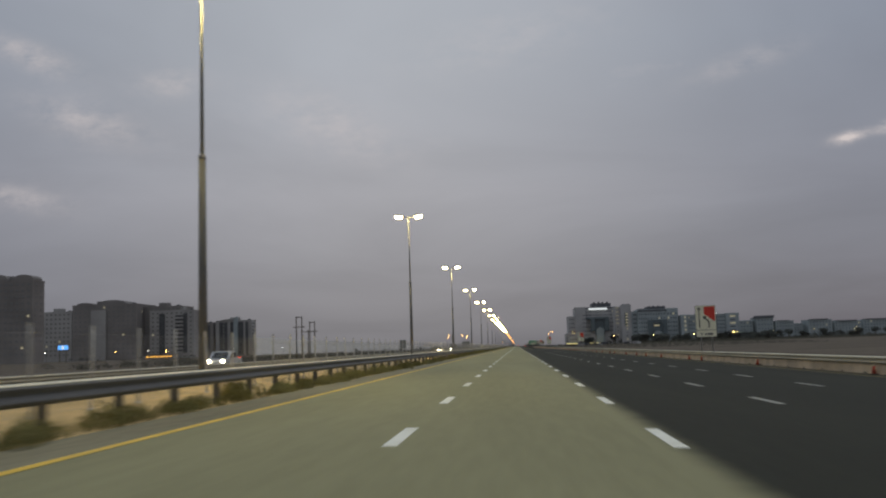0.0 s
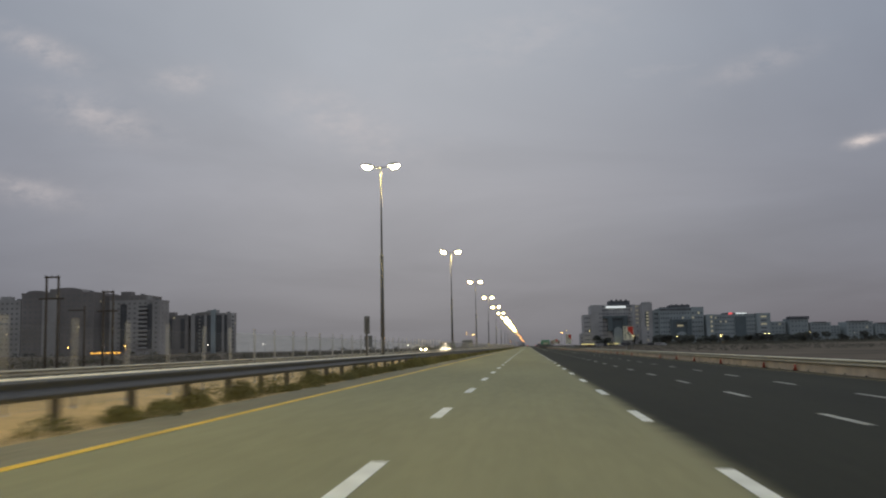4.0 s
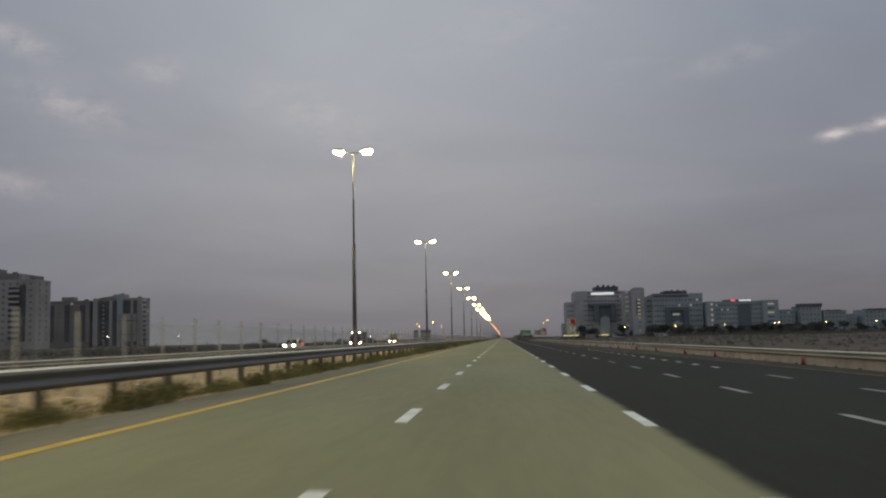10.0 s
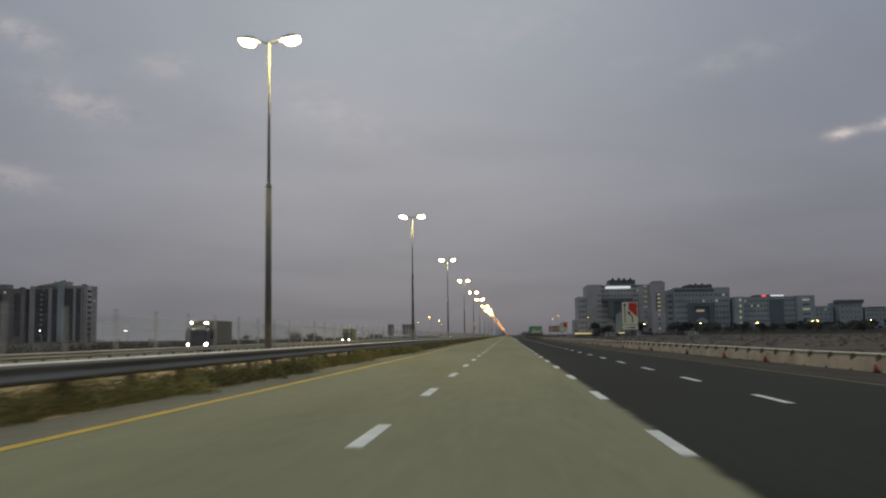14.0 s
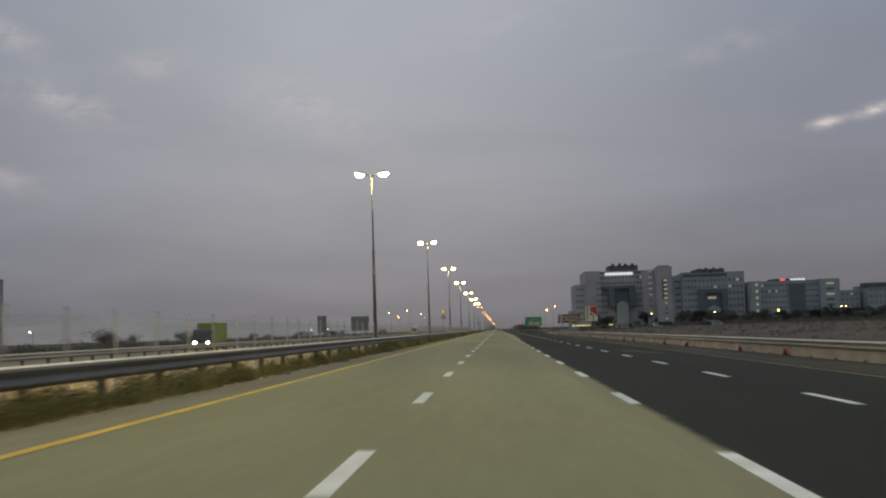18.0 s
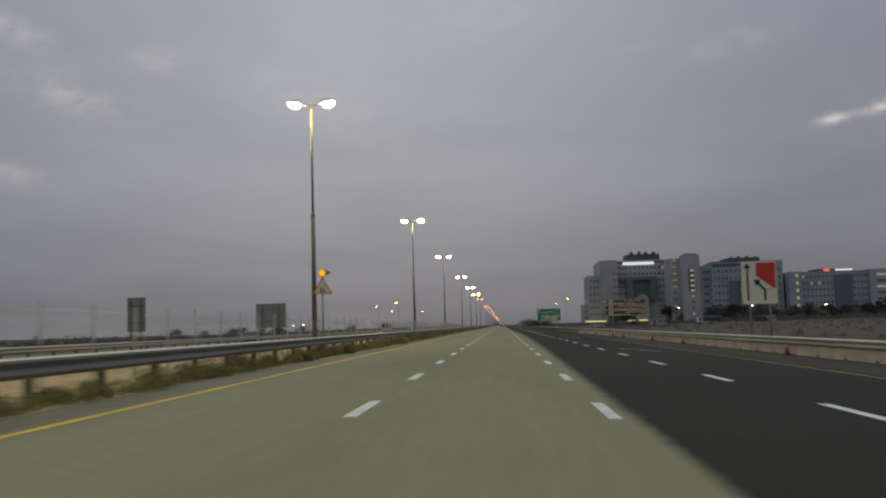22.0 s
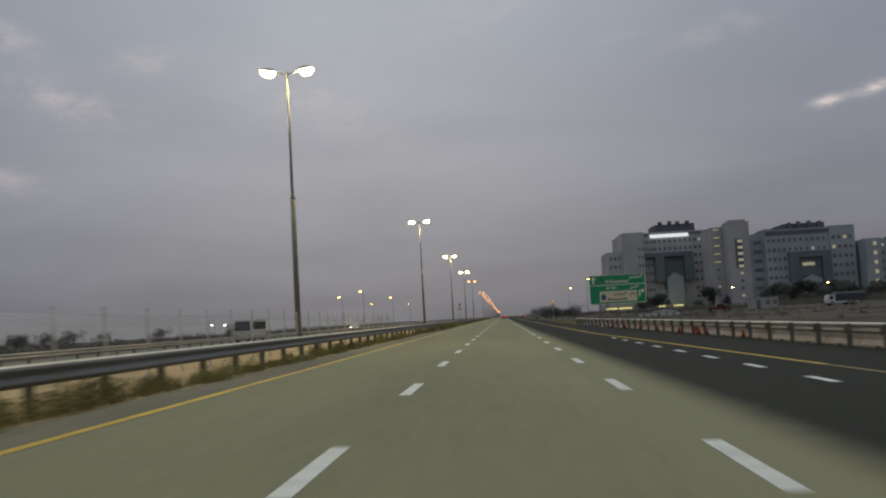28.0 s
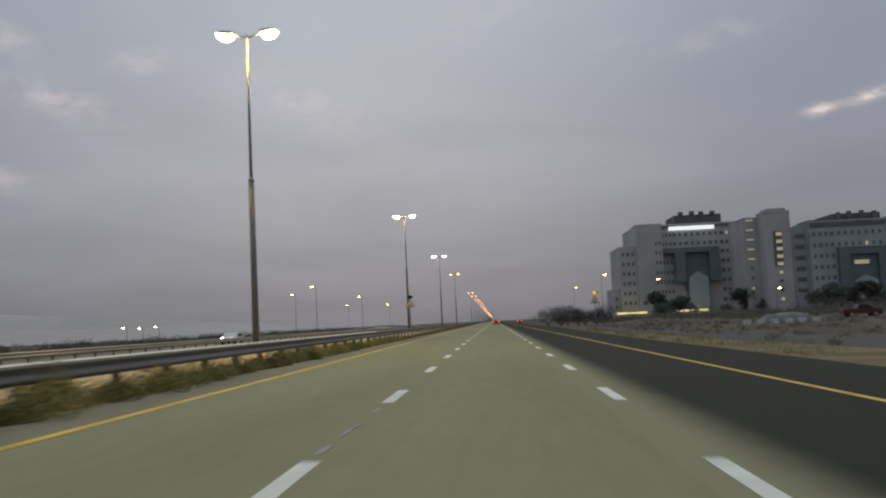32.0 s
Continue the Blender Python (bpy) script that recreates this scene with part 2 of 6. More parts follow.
WIRE = mat("fence_wire", (0.30, 0.30, 0.29), 0.5, 0.6)
LEAF = mat("dry_shrub_leaf", (0.19, 0.185, 0.048), 0.85, var=0.45, scale=0.6, tint=(0.31, 0.265, 0.08), rand=0.25)
# scrub and tree leaf colours are raised to paint in far haze
SCRUB_LEAF = mat("brown_scrub_leaf", (0.12, 0.112, 0.086), 0.9, var=0.3, scale=0.15, spec=0.1)
DARK_LEAF = mat("dark_tree_leaf", (0.112, 0.118, 0.098), 0.9, var=0.3, scale=0.5, rand=0.3)
BARK = mat("bark", (0.10, 0.08, 0.06), 0.9, var=0.3, scale=3)
SIGN_WHITE = mat("sign_sheeting_white", (0.78, 0.75, 0.56), 0.5, var=0.06, scale=0.8)
SIGN_RED = mat("sign_sheeting_red", (0.62, 0.045, 0.025), 0.5, var=0.08, scale=0.8)
SIGN_BLACK = mat("sign_sheeting_black", (0.02, 0.02, 0.02), 0.5)
SIGN_GREEN = mat("sign_sheeting_green", (0.008, 0.27, 0.12), 0.45, var=0.10, scale=0.6)
SIGN_BROWN = mat("sign_sheeting_brown", (0.15, 0.06, 0.02), 0.5, var=0.10, scale=0.6)
SIGN_BACK = mat("sign_back_aluminium", (0.26, 0.26, 0.245), 0.7, 0.1, var=0.15, scale=0.6)
SIGN_BLUE = mat("sign_sheeting_blue", (0.03, 0.09, 0.26), 0.5)
SIGN_CREAM = mat("sign_sheeting_cream", (0.68, 0.63, 0.42), 0.5, var=0.05, scale=0.8)
CONE = mat("cone_orange", (0.50, 0.08, 0.04), 0.6, var=0.2, scale=4)
CONE_BASE = mat("cone_rubber", (0.03, 0.03, 0.03), 0.8)
RUBBER = mat("tyre_rubber", (0.02, 0.02, 0.02), 0.8)
CAR_WHITE = mat("car_paint_white", (0.55, 0.56, 0.56), 0.3)
CAR_BEIGE = mat("bus_paint_cream", (0.52, 0.50, 0.42), 0.4)
CAR_DARK = mat("car_paint_dark", (0.05, 0.05, 0.06), 0.3)
CAR_GREEN = mat("cargo_box_green", (0.22, 0.30, 0.03), 0.5, var=0.12, scale=0.8)
CAR_RED = mat("car_paint_red", (0.09, 0.018, 0.014), 0.35)
GLASS_DARK = mat("dark_window_glass", (0.015, 0.018, 0.020), 0.08, spec=0.6)
TRIM = mat("black_trim", (0.02, 0.02, 0.02), 0.6)
RIM = mat("wheel_rim", (0.4, 0.4, 0.4), 0.35, 0.8)
LAMP_WHITE = glow("luminaire_lens_white", (1.0, 0.80, 0.27), 280)
LAMP_ORANGE = glow("luminaire_lens_orange", (1.0, 0.40, 0.07), 9)
LAMP_FAR = glow("far_lamp_lens", (1.0, 0.47, 0.11), 30)
LAMP_YELLOW = glow("yellow_lamp_lens", (1.0, 0.62, 0.19), 40)
HEADLIGHT = glow("headlight_lens", (1.0, 0.88, 0.60), 130)
TAIL = glow("tail_light_lens", (1.0, 0.05, 0.01), 5)
BEACON = glow("beacon_lens", (1.0, 0.46, 0.01), 0.75)
WIN_LIT = glow("lit_window", (0.85, 0.74, 0.46), 0.15)
LAMP_SMALL = glow("small_lamp_lens", (1.0, 0.92, 0.80), 10)
SIGN_LIT = glow("lit_sign_white", (0.92, 0.97, 0.95), 0.6)
SIGN_LIT_RED = glow("lit_sign_red", (1.0, 0.12, 0.12), 0.8)
STRIP_LIT = glow("lit_canopy", (1.0, 0.85, 0.32), 0.7)
BLUE_LIT = glow("lit_sign_blue", (0.12, 0.42, 1.0), 1.0)
WALL_A = mat("pale_stone_cladding", (0.42, 0.41, 0.40), 0.85, var=0.16, scale=0.08, bump=0.1, bscale=2)
WALL_B = mat("grey_stone_cladding", (0.335, 0.375, 0.375), 0.85, var=0.16, scale=0.08, bump=0.1, bscale=2)
WALL_TEAL = mat("blue_green_glazing", (0.12, 0.15, 0.158), 0.45, var=0.2, scale=0.1)
WALL_DARK = mat("dark_roof_cladding", (0.13, 0.135, 0.145), 0.8, var=0.2, scale=0.1)
SIDE_ASPHALT = mat("side_road_asphalt", (0.088, 0.082, 0.068), 0.85, var=0.3, scale=0.3, bump=0.35, bscale=70, spec=0.3)
VERGE = mat("sandy_verge", (0.21, 0.165, 0.088), 0.95, var=0.45, scale=0.5, bump=0.6, bscale=8, spec=0.15)
PLASTIC_WHITE = mat("white_plastic", (0.46, 0.46, 0.42), 0.5, var=0.2, scale=2.0)
WALL_L = mat("pale_render", (0.37, 0.352, 0.33), 0.9, var=0.2, scale=0.06)
WALL_L2 = mat("brown_render", (0.25, 0.228, 0.21), 0.9, var=0.22, scale=0.06)
# both glass colours are paled, painting haze over the distant windows
FAR_GLASS = mat("far_window_glass", (0.13, 0.14, 0.15), 0.35)
APT_GLASS = mat("haze_paled_window_glass", (0.20, 0.195, 0.19), 0.4, spec=0.4)
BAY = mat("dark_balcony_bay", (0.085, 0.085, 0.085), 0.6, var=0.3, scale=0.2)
TARP = mat("grey_tarpaulin", (0.20, 0.20, 0.19), 0.7, var=0.25, scale=0.8, bump=0.5, bscale=3)



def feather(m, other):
    """Blended joint between two surfacings: the older colour runs out over the newer, tight along the lane line in the
    middle, softer at both ends. Past the newer surfacing the blend paints in light falling off.
    """
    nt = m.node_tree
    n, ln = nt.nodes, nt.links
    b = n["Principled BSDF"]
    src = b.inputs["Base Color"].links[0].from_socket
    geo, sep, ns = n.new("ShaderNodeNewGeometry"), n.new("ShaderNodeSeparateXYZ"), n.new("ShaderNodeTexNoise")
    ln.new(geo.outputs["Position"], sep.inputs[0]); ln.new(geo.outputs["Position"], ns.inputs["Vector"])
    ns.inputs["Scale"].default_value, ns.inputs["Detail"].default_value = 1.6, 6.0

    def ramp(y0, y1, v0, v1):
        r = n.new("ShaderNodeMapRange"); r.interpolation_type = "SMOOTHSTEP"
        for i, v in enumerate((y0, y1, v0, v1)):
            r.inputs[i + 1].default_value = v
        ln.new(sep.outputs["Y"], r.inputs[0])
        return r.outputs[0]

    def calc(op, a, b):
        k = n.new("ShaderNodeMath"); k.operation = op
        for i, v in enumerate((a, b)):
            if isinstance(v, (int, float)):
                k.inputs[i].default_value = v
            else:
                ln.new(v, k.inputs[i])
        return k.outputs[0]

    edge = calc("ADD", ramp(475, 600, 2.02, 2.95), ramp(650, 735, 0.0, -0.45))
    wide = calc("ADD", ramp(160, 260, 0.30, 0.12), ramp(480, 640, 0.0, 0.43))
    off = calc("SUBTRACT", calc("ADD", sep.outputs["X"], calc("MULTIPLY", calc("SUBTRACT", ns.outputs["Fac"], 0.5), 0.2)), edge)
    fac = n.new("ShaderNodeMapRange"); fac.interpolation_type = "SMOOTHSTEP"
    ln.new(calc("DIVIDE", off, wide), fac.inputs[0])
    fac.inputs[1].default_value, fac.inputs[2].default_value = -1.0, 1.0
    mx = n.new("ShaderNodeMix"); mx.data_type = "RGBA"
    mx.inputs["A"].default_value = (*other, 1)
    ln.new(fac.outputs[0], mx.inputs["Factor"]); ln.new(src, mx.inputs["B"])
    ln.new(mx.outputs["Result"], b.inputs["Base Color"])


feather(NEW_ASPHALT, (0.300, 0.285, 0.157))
feather(DARKENED_ASPHALT, (0.300, 0.285, 0.157))

# ------------------------------------------------------------------ mesh tools


def bm_box(bm, x0, x1, y0, y1, z0, z1, m=None):
    vs = [Vector((x, y, z)) for z in (z0, z1) for y in (y0, y1) for x in (x0, x1)]
    if m is not None:
        vs = [m @ v for v in vs]
    v = [bm.verts.new(p) for p in vs]
    for f in ((0, 2, 3, 1), (4, 5, 7, 6), (0, 1, 5, 4), (2, 6, 7, 3), (0, 4, 6, 2), (1, 3, 7, 5)):
        bm.faces.new([v[i] for i in f])


def bm_tube(bm, a, b, r0, r1, seg=10, caps=True):
    a, b = Vector(a), Vector(b)
    q = (b - a).to_track_quat("Z", "Y").to_matrix()
    rings = []
    for p, r in ((a, r0), (b, r1)):
        rings.append([bm.verts.new(p + q @ Vector((r * math.cos(i * math.tau / seg), r * math.sin(i * math.tau / seg), 0))) for i in range(seg)])
    for i in range(seg):
        j = (i + 1) % seg
        f = bm.faces.new((rings[0][i], rings[0][j], rings[1][j], rings[1][i]))
        f.smooth = True
    if caps:
        bm.faces.new(rings[0][::-1])
        bm.faces.new(rings[1])


def bm_prism(bm, outline, axis, a, b):
    """An outline of (u, v) pushed from a to b: axis x makes (y, z) outlines, y makes (x, z), z makes (x, y)."""
    def at(u, v, w):
        return {"x": (w, u, v), "y": (u, w, v), "z": (u, v, w)}[axis]
    lo = [bm.verts.new(at(u, v, a)) for u, v in outline]
    hi = [bm.verts.new(at(u, v, b)) for u, v in outline]
    k = len(outline)
    for i in range(k):
        j = (i + 1) % k
        bm.faces.new((lo[i], lo[j], hi[j], hi[i]))
    bm.faces.new(lo[::-1])
    bm.faces.new(hi)


def bm_sheet(bm, rows):
    """A strip of quads through rows of points."""
    vr = [[bm.verts.new(p) for p in r] for r in rows]
    for a, b in zip(vr, vr[1:]):
        for i in range(len(a) - 1):
            bm.faces.new((a[i], a[i + 1], b[i + 1], b[i]))


def mesh(name, bm, material, bevel=0.0):
    if bevel:
        bmesh.ops.bevel(bm, geom=list(bm.edges), offset=bevel, segments=1, affect="EDGES")
    bmesh.ops.recalc_face_normals(bm, faces=bm.faces)
    me = bpy.data.meshes.new(name)
    bm.to_mesh(me)
    bm.free()
    me.materials.append(material)
    return me


def part(name, bm, material, parent=None, label="", bevel=0.0):
    ob = new(name, mesh(name, bm, material, bevel))
    ob.parent = parent
    if label:
        tagged(ob, label)
    return ob


def piece(name, me, parent, m):
    ob = new(name, me)
    ob.parent = parent
    ob.matrix_basis = m
    return ob


def thing(name, m, label, category, group="", kind=""):
    ob = new(name)
    ob.empty_display_size = 0.3
    ob.matrix_basis = m
    return tagged(ob, label, category, group, kind)


def at(x, y, z=None, rz=0.0):
    return pose(x, y, ground(x) if z is None else z, 0, 0, rz)


# ------------------------------------------------------------------ ground and road
FALL = 0.028


def ground(x):
    """Crossfall of carriageway and verge down towards +x; the far side falls away beyond the median."""
    if x < -13.0:
        return 0.33 - 0.48 * min(1.0, (-13.0 - x) / 17.0)
    return -FALL * min(18.0, x)


Y0, Y1 = -120.0, 2600.0
LINES = (-1.68, 1.97, 5.62, 9.27)


def lerp_line(pts, y):
    for (ya, xa), (yb, xb) in zip(pts, pts[1:]):
        if y <= yb:
            return xa + (xb - xa) * max(0.0, (y - ya) / (yb - ya))
    return pts[-1][1]


RIGHT_EDGE = ((Y0, 14.2), (235, 14.2), (330, 11.0), (405, 9.5), (600, 9.6), (662, 7.2), (706, 5.75), (760, 5.65), (Y1, 5.65))
BARRIER = ((Y0, 15.4), (330, 15.4), (430, 13.2), (605, 12.9), (671, 10.7), (714, 9.7), (746, 8.6), (756, 8.4))
SEAM = 1.6
PAVED = ((Y0, 16.6), (330, 16.6), (430, 14.4), (605, 14.0), (671, 11.8), (714, 10.8), (760, 9.2), (800, 9.0), (840, 9.6), (900, 10.5), (960, 9.0), (Y1, 8.0))


bm = bmesh.new()
xs = [-4500, -900, -200, -60, -40, -30, -26, -20, -13, -9, -6.4, 0, 6, 12, 18, 40, 120, 400, 1200, 4500]
bm_sheet(bm, [[(x, y, ground(x) - 0.05) for x in xs] for y in (-600, -100, 200, 500, 800, 1100, 1500, 2500, 4800)])
tagged(part("ground", bm, FAR_SAND), "flat dry sandy ground reaching the horizon", "ground", kind="structure")

bm = bmesh.new()
bm_sheet(bm, [[(x, y, ground(x) - 0.03 + (0.05 if x in (-8.6, -10.5, -12) else 0) + 0.05 * noise.noise((x, y * 0.2, 0)) * (x < -7)) for x in (-13.5, -12, -10.5, -8.6, -7.3, -6.2)] for y in range(-60, 1300, 3)])
tagged(part("median_sand", bm, SAND), "pale sand strip of the median under the guardrail", "sand", kind="structure")

bm = bmesh.new()
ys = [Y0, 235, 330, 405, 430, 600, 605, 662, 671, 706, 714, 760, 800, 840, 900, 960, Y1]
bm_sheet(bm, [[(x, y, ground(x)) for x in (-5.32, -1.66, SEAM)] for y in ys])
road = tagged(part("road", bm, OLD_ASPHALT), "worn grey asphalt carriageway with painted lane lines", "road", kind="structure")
bm = bmesh.new()
rows = []
for k in range(0, 341):
    y = -60 + 4 * k
    rows.append([(-6.35 + 0.10 * noise.noise((y * 0.15, 1.7, 0)) + 0.05 * noise.noise((y * 0.9, 4.1, 0)), y, ground(-6.35) + 0.002), (-5.8, y, ground(-5.8)), (-5.32, y, ground(-5.32))])
bm_sheet(bm, rows)
tagged(part("shoulder", bm, SHOULDER), "dull gravelly asphalt shoulder beside the yellow line", "road", kind="structure")
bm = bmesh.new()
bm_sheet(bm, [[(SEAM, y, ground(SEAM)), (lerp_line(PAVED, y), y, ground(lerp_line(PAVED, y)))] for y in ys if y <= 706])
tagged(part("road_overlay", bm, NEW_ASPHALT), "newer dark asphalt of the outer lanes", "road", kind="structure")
# dark colour here stands in for headlights not reaching the outer lanes
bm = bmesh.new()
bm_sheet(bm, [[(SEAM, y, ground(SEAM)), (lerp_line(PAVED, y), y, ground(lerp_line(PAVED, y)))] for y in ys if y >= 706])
tagged(part("road_outer", bm, DARKENED_ASPHALT), "asphalt of the outer lanes past the newer surfacing, coloured dark for light falling off", "road", kind="structure")
bm = bmesh.new()
bm_sheet(bm, [[(x, y, ground(x)) for x in (-37.6, -34, -30, -26)] for y in (Y0, 600, 1300, Y1)])
tagged(part("opposite_road", bm, SHOULDER), "asphalt carriageway for oncoming traffic", "road", kind="structure")


def line_strip(name, pts, width, material, label, y_from, y_to, step=12.0):
    bm = bmesh.new()
    rows, y = [], y_from
    while y <= y_to:
        x = lerp_line(pts, y)
        rows.append([(x - width / 2, y, ground(x - width / 2) + 0.005), (x + width / 2, y, ground(x + width / 2) + 0.005)])
        y += step
    bm_sheet(bm, rows)
    return tagged(part(name, bm, material), label, "road marking", kind="structure")


line_strip("edge_line_median", ((Y0, -5.22), (Y1, -5.22)), 0.17, YELLOW_LINE, "solid yellow edge line along the median shoulder", Y0, 1800, 40)
line_strip("edge_line_outer", RIGHT_EDGE, 0.12, FADED_YELLOW, "faded yellow edge line along the outer shoulder", Y0, 666, 6)
line_strip("edge_line_outer", RIGHT_EDGE, 0.16, YELLOW_LINE, "solid yellow edge line along the outer shoulder", 666, 1800, 6)
bm, rows, y = bmesh.new(), [], -60.0
while y < 612:
    a = lerp_line(RIGHT_EDGE, y) + 0.35 + 0.15 * noise.noise((y * 0.07, 8.2, 0))
    b = lerp_line(PAVED, y) - 0.02
    rows.append([(a, y, ground(a) + 0.004), (b, y, ground(b) + 0.004)])
    y += 4
bm_sheet(bm, rows)
tagged(part("outer_shoulder", bm, DUSTY), "dusty brown asphalt shoulder before the outer guardrail", "road", kind="structure")

SIDE_NEAR = ((690, 17.5), (770, 14.0), (790, 12.6), (830, 11.6), (870, 10.0), (905, 9.6))
SIDE_FAR = ((690, 25.0), (770, 21.0), (812, 19.6), (860, 18.0), (905, 14.0), (950, 9.2))
bm = bmesh.new()
bm_sheet(bm, [[(x, y, ground(x) - 0.012) for x in (lerp_line(SIDE_NEAR, y), (lerp_line(SIDE_NEAR, y) + lerp_line(SIDE_FAR, y)) / 2, lerp_line(SIDE_FAR, y))] for y in range(690, 950, 6)])
tagged(part("side_road", bm, SIDE_ASPHALT), "pale worn asphalt side road joining the carriageway", "road", kind="structure")
bm, rows = bmesh.new(), []
for k in range(0, 70):
    y = 728 + 2.0 * k
    a, b = lerp_line(PAVED, y) + 0.12 * noise.noise((y * 0.4, 3.3, 0)), lerp_line(SIDE_NEAR, y) + 0.25 * noise.noise((y * 0.3, 7.3, 0))
    b = max(b, a + 0.05)
    rows.append([(a + (b - a) * u, y, ground(a + (b - a) * u) + 0.006 + 0.10 * math.sin(math.pi * u) * (0.6 + noise.noise((y * 0.4, u * 3, 1.0)))) for u in (0, 0.2, 0.45, 0.7, 1)])
bm_sheet(bm, rows)
tagged(part("sand_verge", bm, VERGE), "low tan sand verge between the carriageway and the side road", "sand", kind="structure")

bm = bmesh.new()
bm_box(bm, -0.095, 0.095, -1.35, 1.35, 0.0, 0.006)
DASH = mesh("lane_dash", bm, WHITE_LINE)
DASH_WORN = DASH.copy()
DASH_WORN.materials[0] = WORN_LINE
bm_far = bmesh.new()
for i, x in enumerate(LINES):
    for k in range(-13, 200):
        y = 4.5 + 9 * k
        if (i == 2 and y > 594) or (i == 3 and y > 262):
            continue
        m = pose(x, y, ground(x) + 0.001, 0, math.degrees(math.atan(FALL)), 0)
        if (i < 2 and y < 840) or (i == 2 and y < 700) or (i == 3):
            piece("lane_dash", DASH_WORN if (i > 1 and y < 330) else DASH, road, m)
        else:
            bm_box(bm_far, x - 0.095, x + 0.095, y - 1.35, y + 1.35, ground(x), ground(x) + 0.006)
# shorter, closer dashes where the outer lanes are about to end
bm = bmesh.new()
bm_box(bm, -0.09, 0.09, -0.72, 0.72, 0.0, 0.006)
DOT = mesh("lane_dash", bm, WHITE_LINE)
for x, y0, y1 in ((9.38, 266.9, 334), (5.56, 598.6, 696)):
    y = y0
    while y < y1:
        piece("lane_dash", DOT, road, pose(x, y, ground(x) + 0.001, 0, math.degrees(math.atan(FALL)), 0))
        y += 4.5
tagged(part("far_lane_dashes", bm_far, WHITE_LINE, road), kind="stuff")

# long thin lane-drop arrows painted in the closing lane
for y, x in ((239.4, 4.0), (458.5, 0.0), (504.0, 0.0), (549.0, 0.0), (596.0, 0.0)):
    bm = bmesh.new()
    bm_prism(bm, [(x + 8.00, y), (x + 8.10, y), (x + 7.46, y + 3.3), (x + 7.30, y + 3.2)], "z", ground(x + 8) + 0.012, ground(x + 8) + 0.018)
    bm_prism(bm, [(x + 7.36, y + 3.35), (x + 7.58, y + 3.2), (x + 6.92, y + 5.5), (x + 6.70, y + 6.1), (x + 6.76, y + 5.3)], "z", ground(x + 7) + 0.008, ground(x + 7) + 0.014)
    tagged(part("lane_arrow", bm, WORN_LINE, road), "white painted arrow")

# scraps of an older dash left on the asphalt
for x, y, ln3, w in ((-1.70, 744.7, 0.6, 0.10), (-1.70, 746.2, 0.7, 0.06), (-1.68, 746.9, 0.5, 0.07), (-1.69, 748.9, 0.7, 0.06), (1.93, 700.3, 0.5, 0.06), (1.90, 701.4, 0.4, 0.07), (1.84, 721.6, 0.4, 0.08)):
    bm = bmesh.new()
    bm_prism(bm, [(x - w / 2, y - ln3 / 2), (x + w / 3, y - ln3 / 2), (x + w / 2, y + ln3 / 3), (x - w / 4, y + ln3 / 2)], "z", ground(x) + 0.003, ground(x) + 0.008)
    part("paint_scrap", bm, WORN_LINE, road)

# ------------------------------------------------------------------ guardrails
WAVE = [(0.0, 0.0), (0.06, 0.04), (0.08, 0.07), (0.07, 0.10), (0.015, 0.155), (0.02, 0.175), (0.07, 0.235), (0.08, 0.26), (0.06, 0.285), (0.0, 0.305), (-0.055, 0.315)]


def w_beam(length, steel=None):
    """A W-section beam along +y, its face towards +x."""
    bm = bmesh.new()
    out = [(u, v) for u, v in WAVE] + [(u - 0.006, v) for u, v in reversed(WAVE)]
    bm_prism(bm, out, "y", 0.0, length)
    for y in (0.1, length - 0.1):
        bm_tube(bm, (0.0, y, 0.155), (0.03, y, 0.155), 0.02, 0.018, 6)
    # a paler strip paints sky light onto the bent-back upper lip
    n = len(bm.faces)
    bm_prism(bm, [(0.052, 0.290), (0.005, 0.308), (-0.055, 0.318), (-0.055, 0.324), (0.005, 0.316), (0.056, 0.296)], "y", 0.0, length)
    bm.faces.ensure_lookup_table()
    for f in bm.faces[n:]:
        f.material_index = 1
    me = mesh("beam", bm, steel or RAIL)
    me.materials.append(RAIL_LIT_TOP)
    return me


def rail_post(height):
    """A C-section post with its spacer block, standing at the origin."""
    bm = bmesh.new()
    bm_prism(bm, [(-0.06, -0.045), (0.07, -0.045), (0.07, -0.035), (-0.05, -0.035), (-0.05, 0.035), (0.07, 0.035), (0.07, 0.045), (-0.06, 0.045)], "z", -0.3, height)
    bm_box(bm, 0.07, 0.16, -0.05, 0.05, height - 0.30, height - 0.04)
    return mesh("post", bm, POST)


STEP = 2.7
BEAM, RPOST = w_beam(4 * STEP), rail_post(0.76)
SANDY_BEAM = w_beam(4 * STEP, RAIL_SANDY)


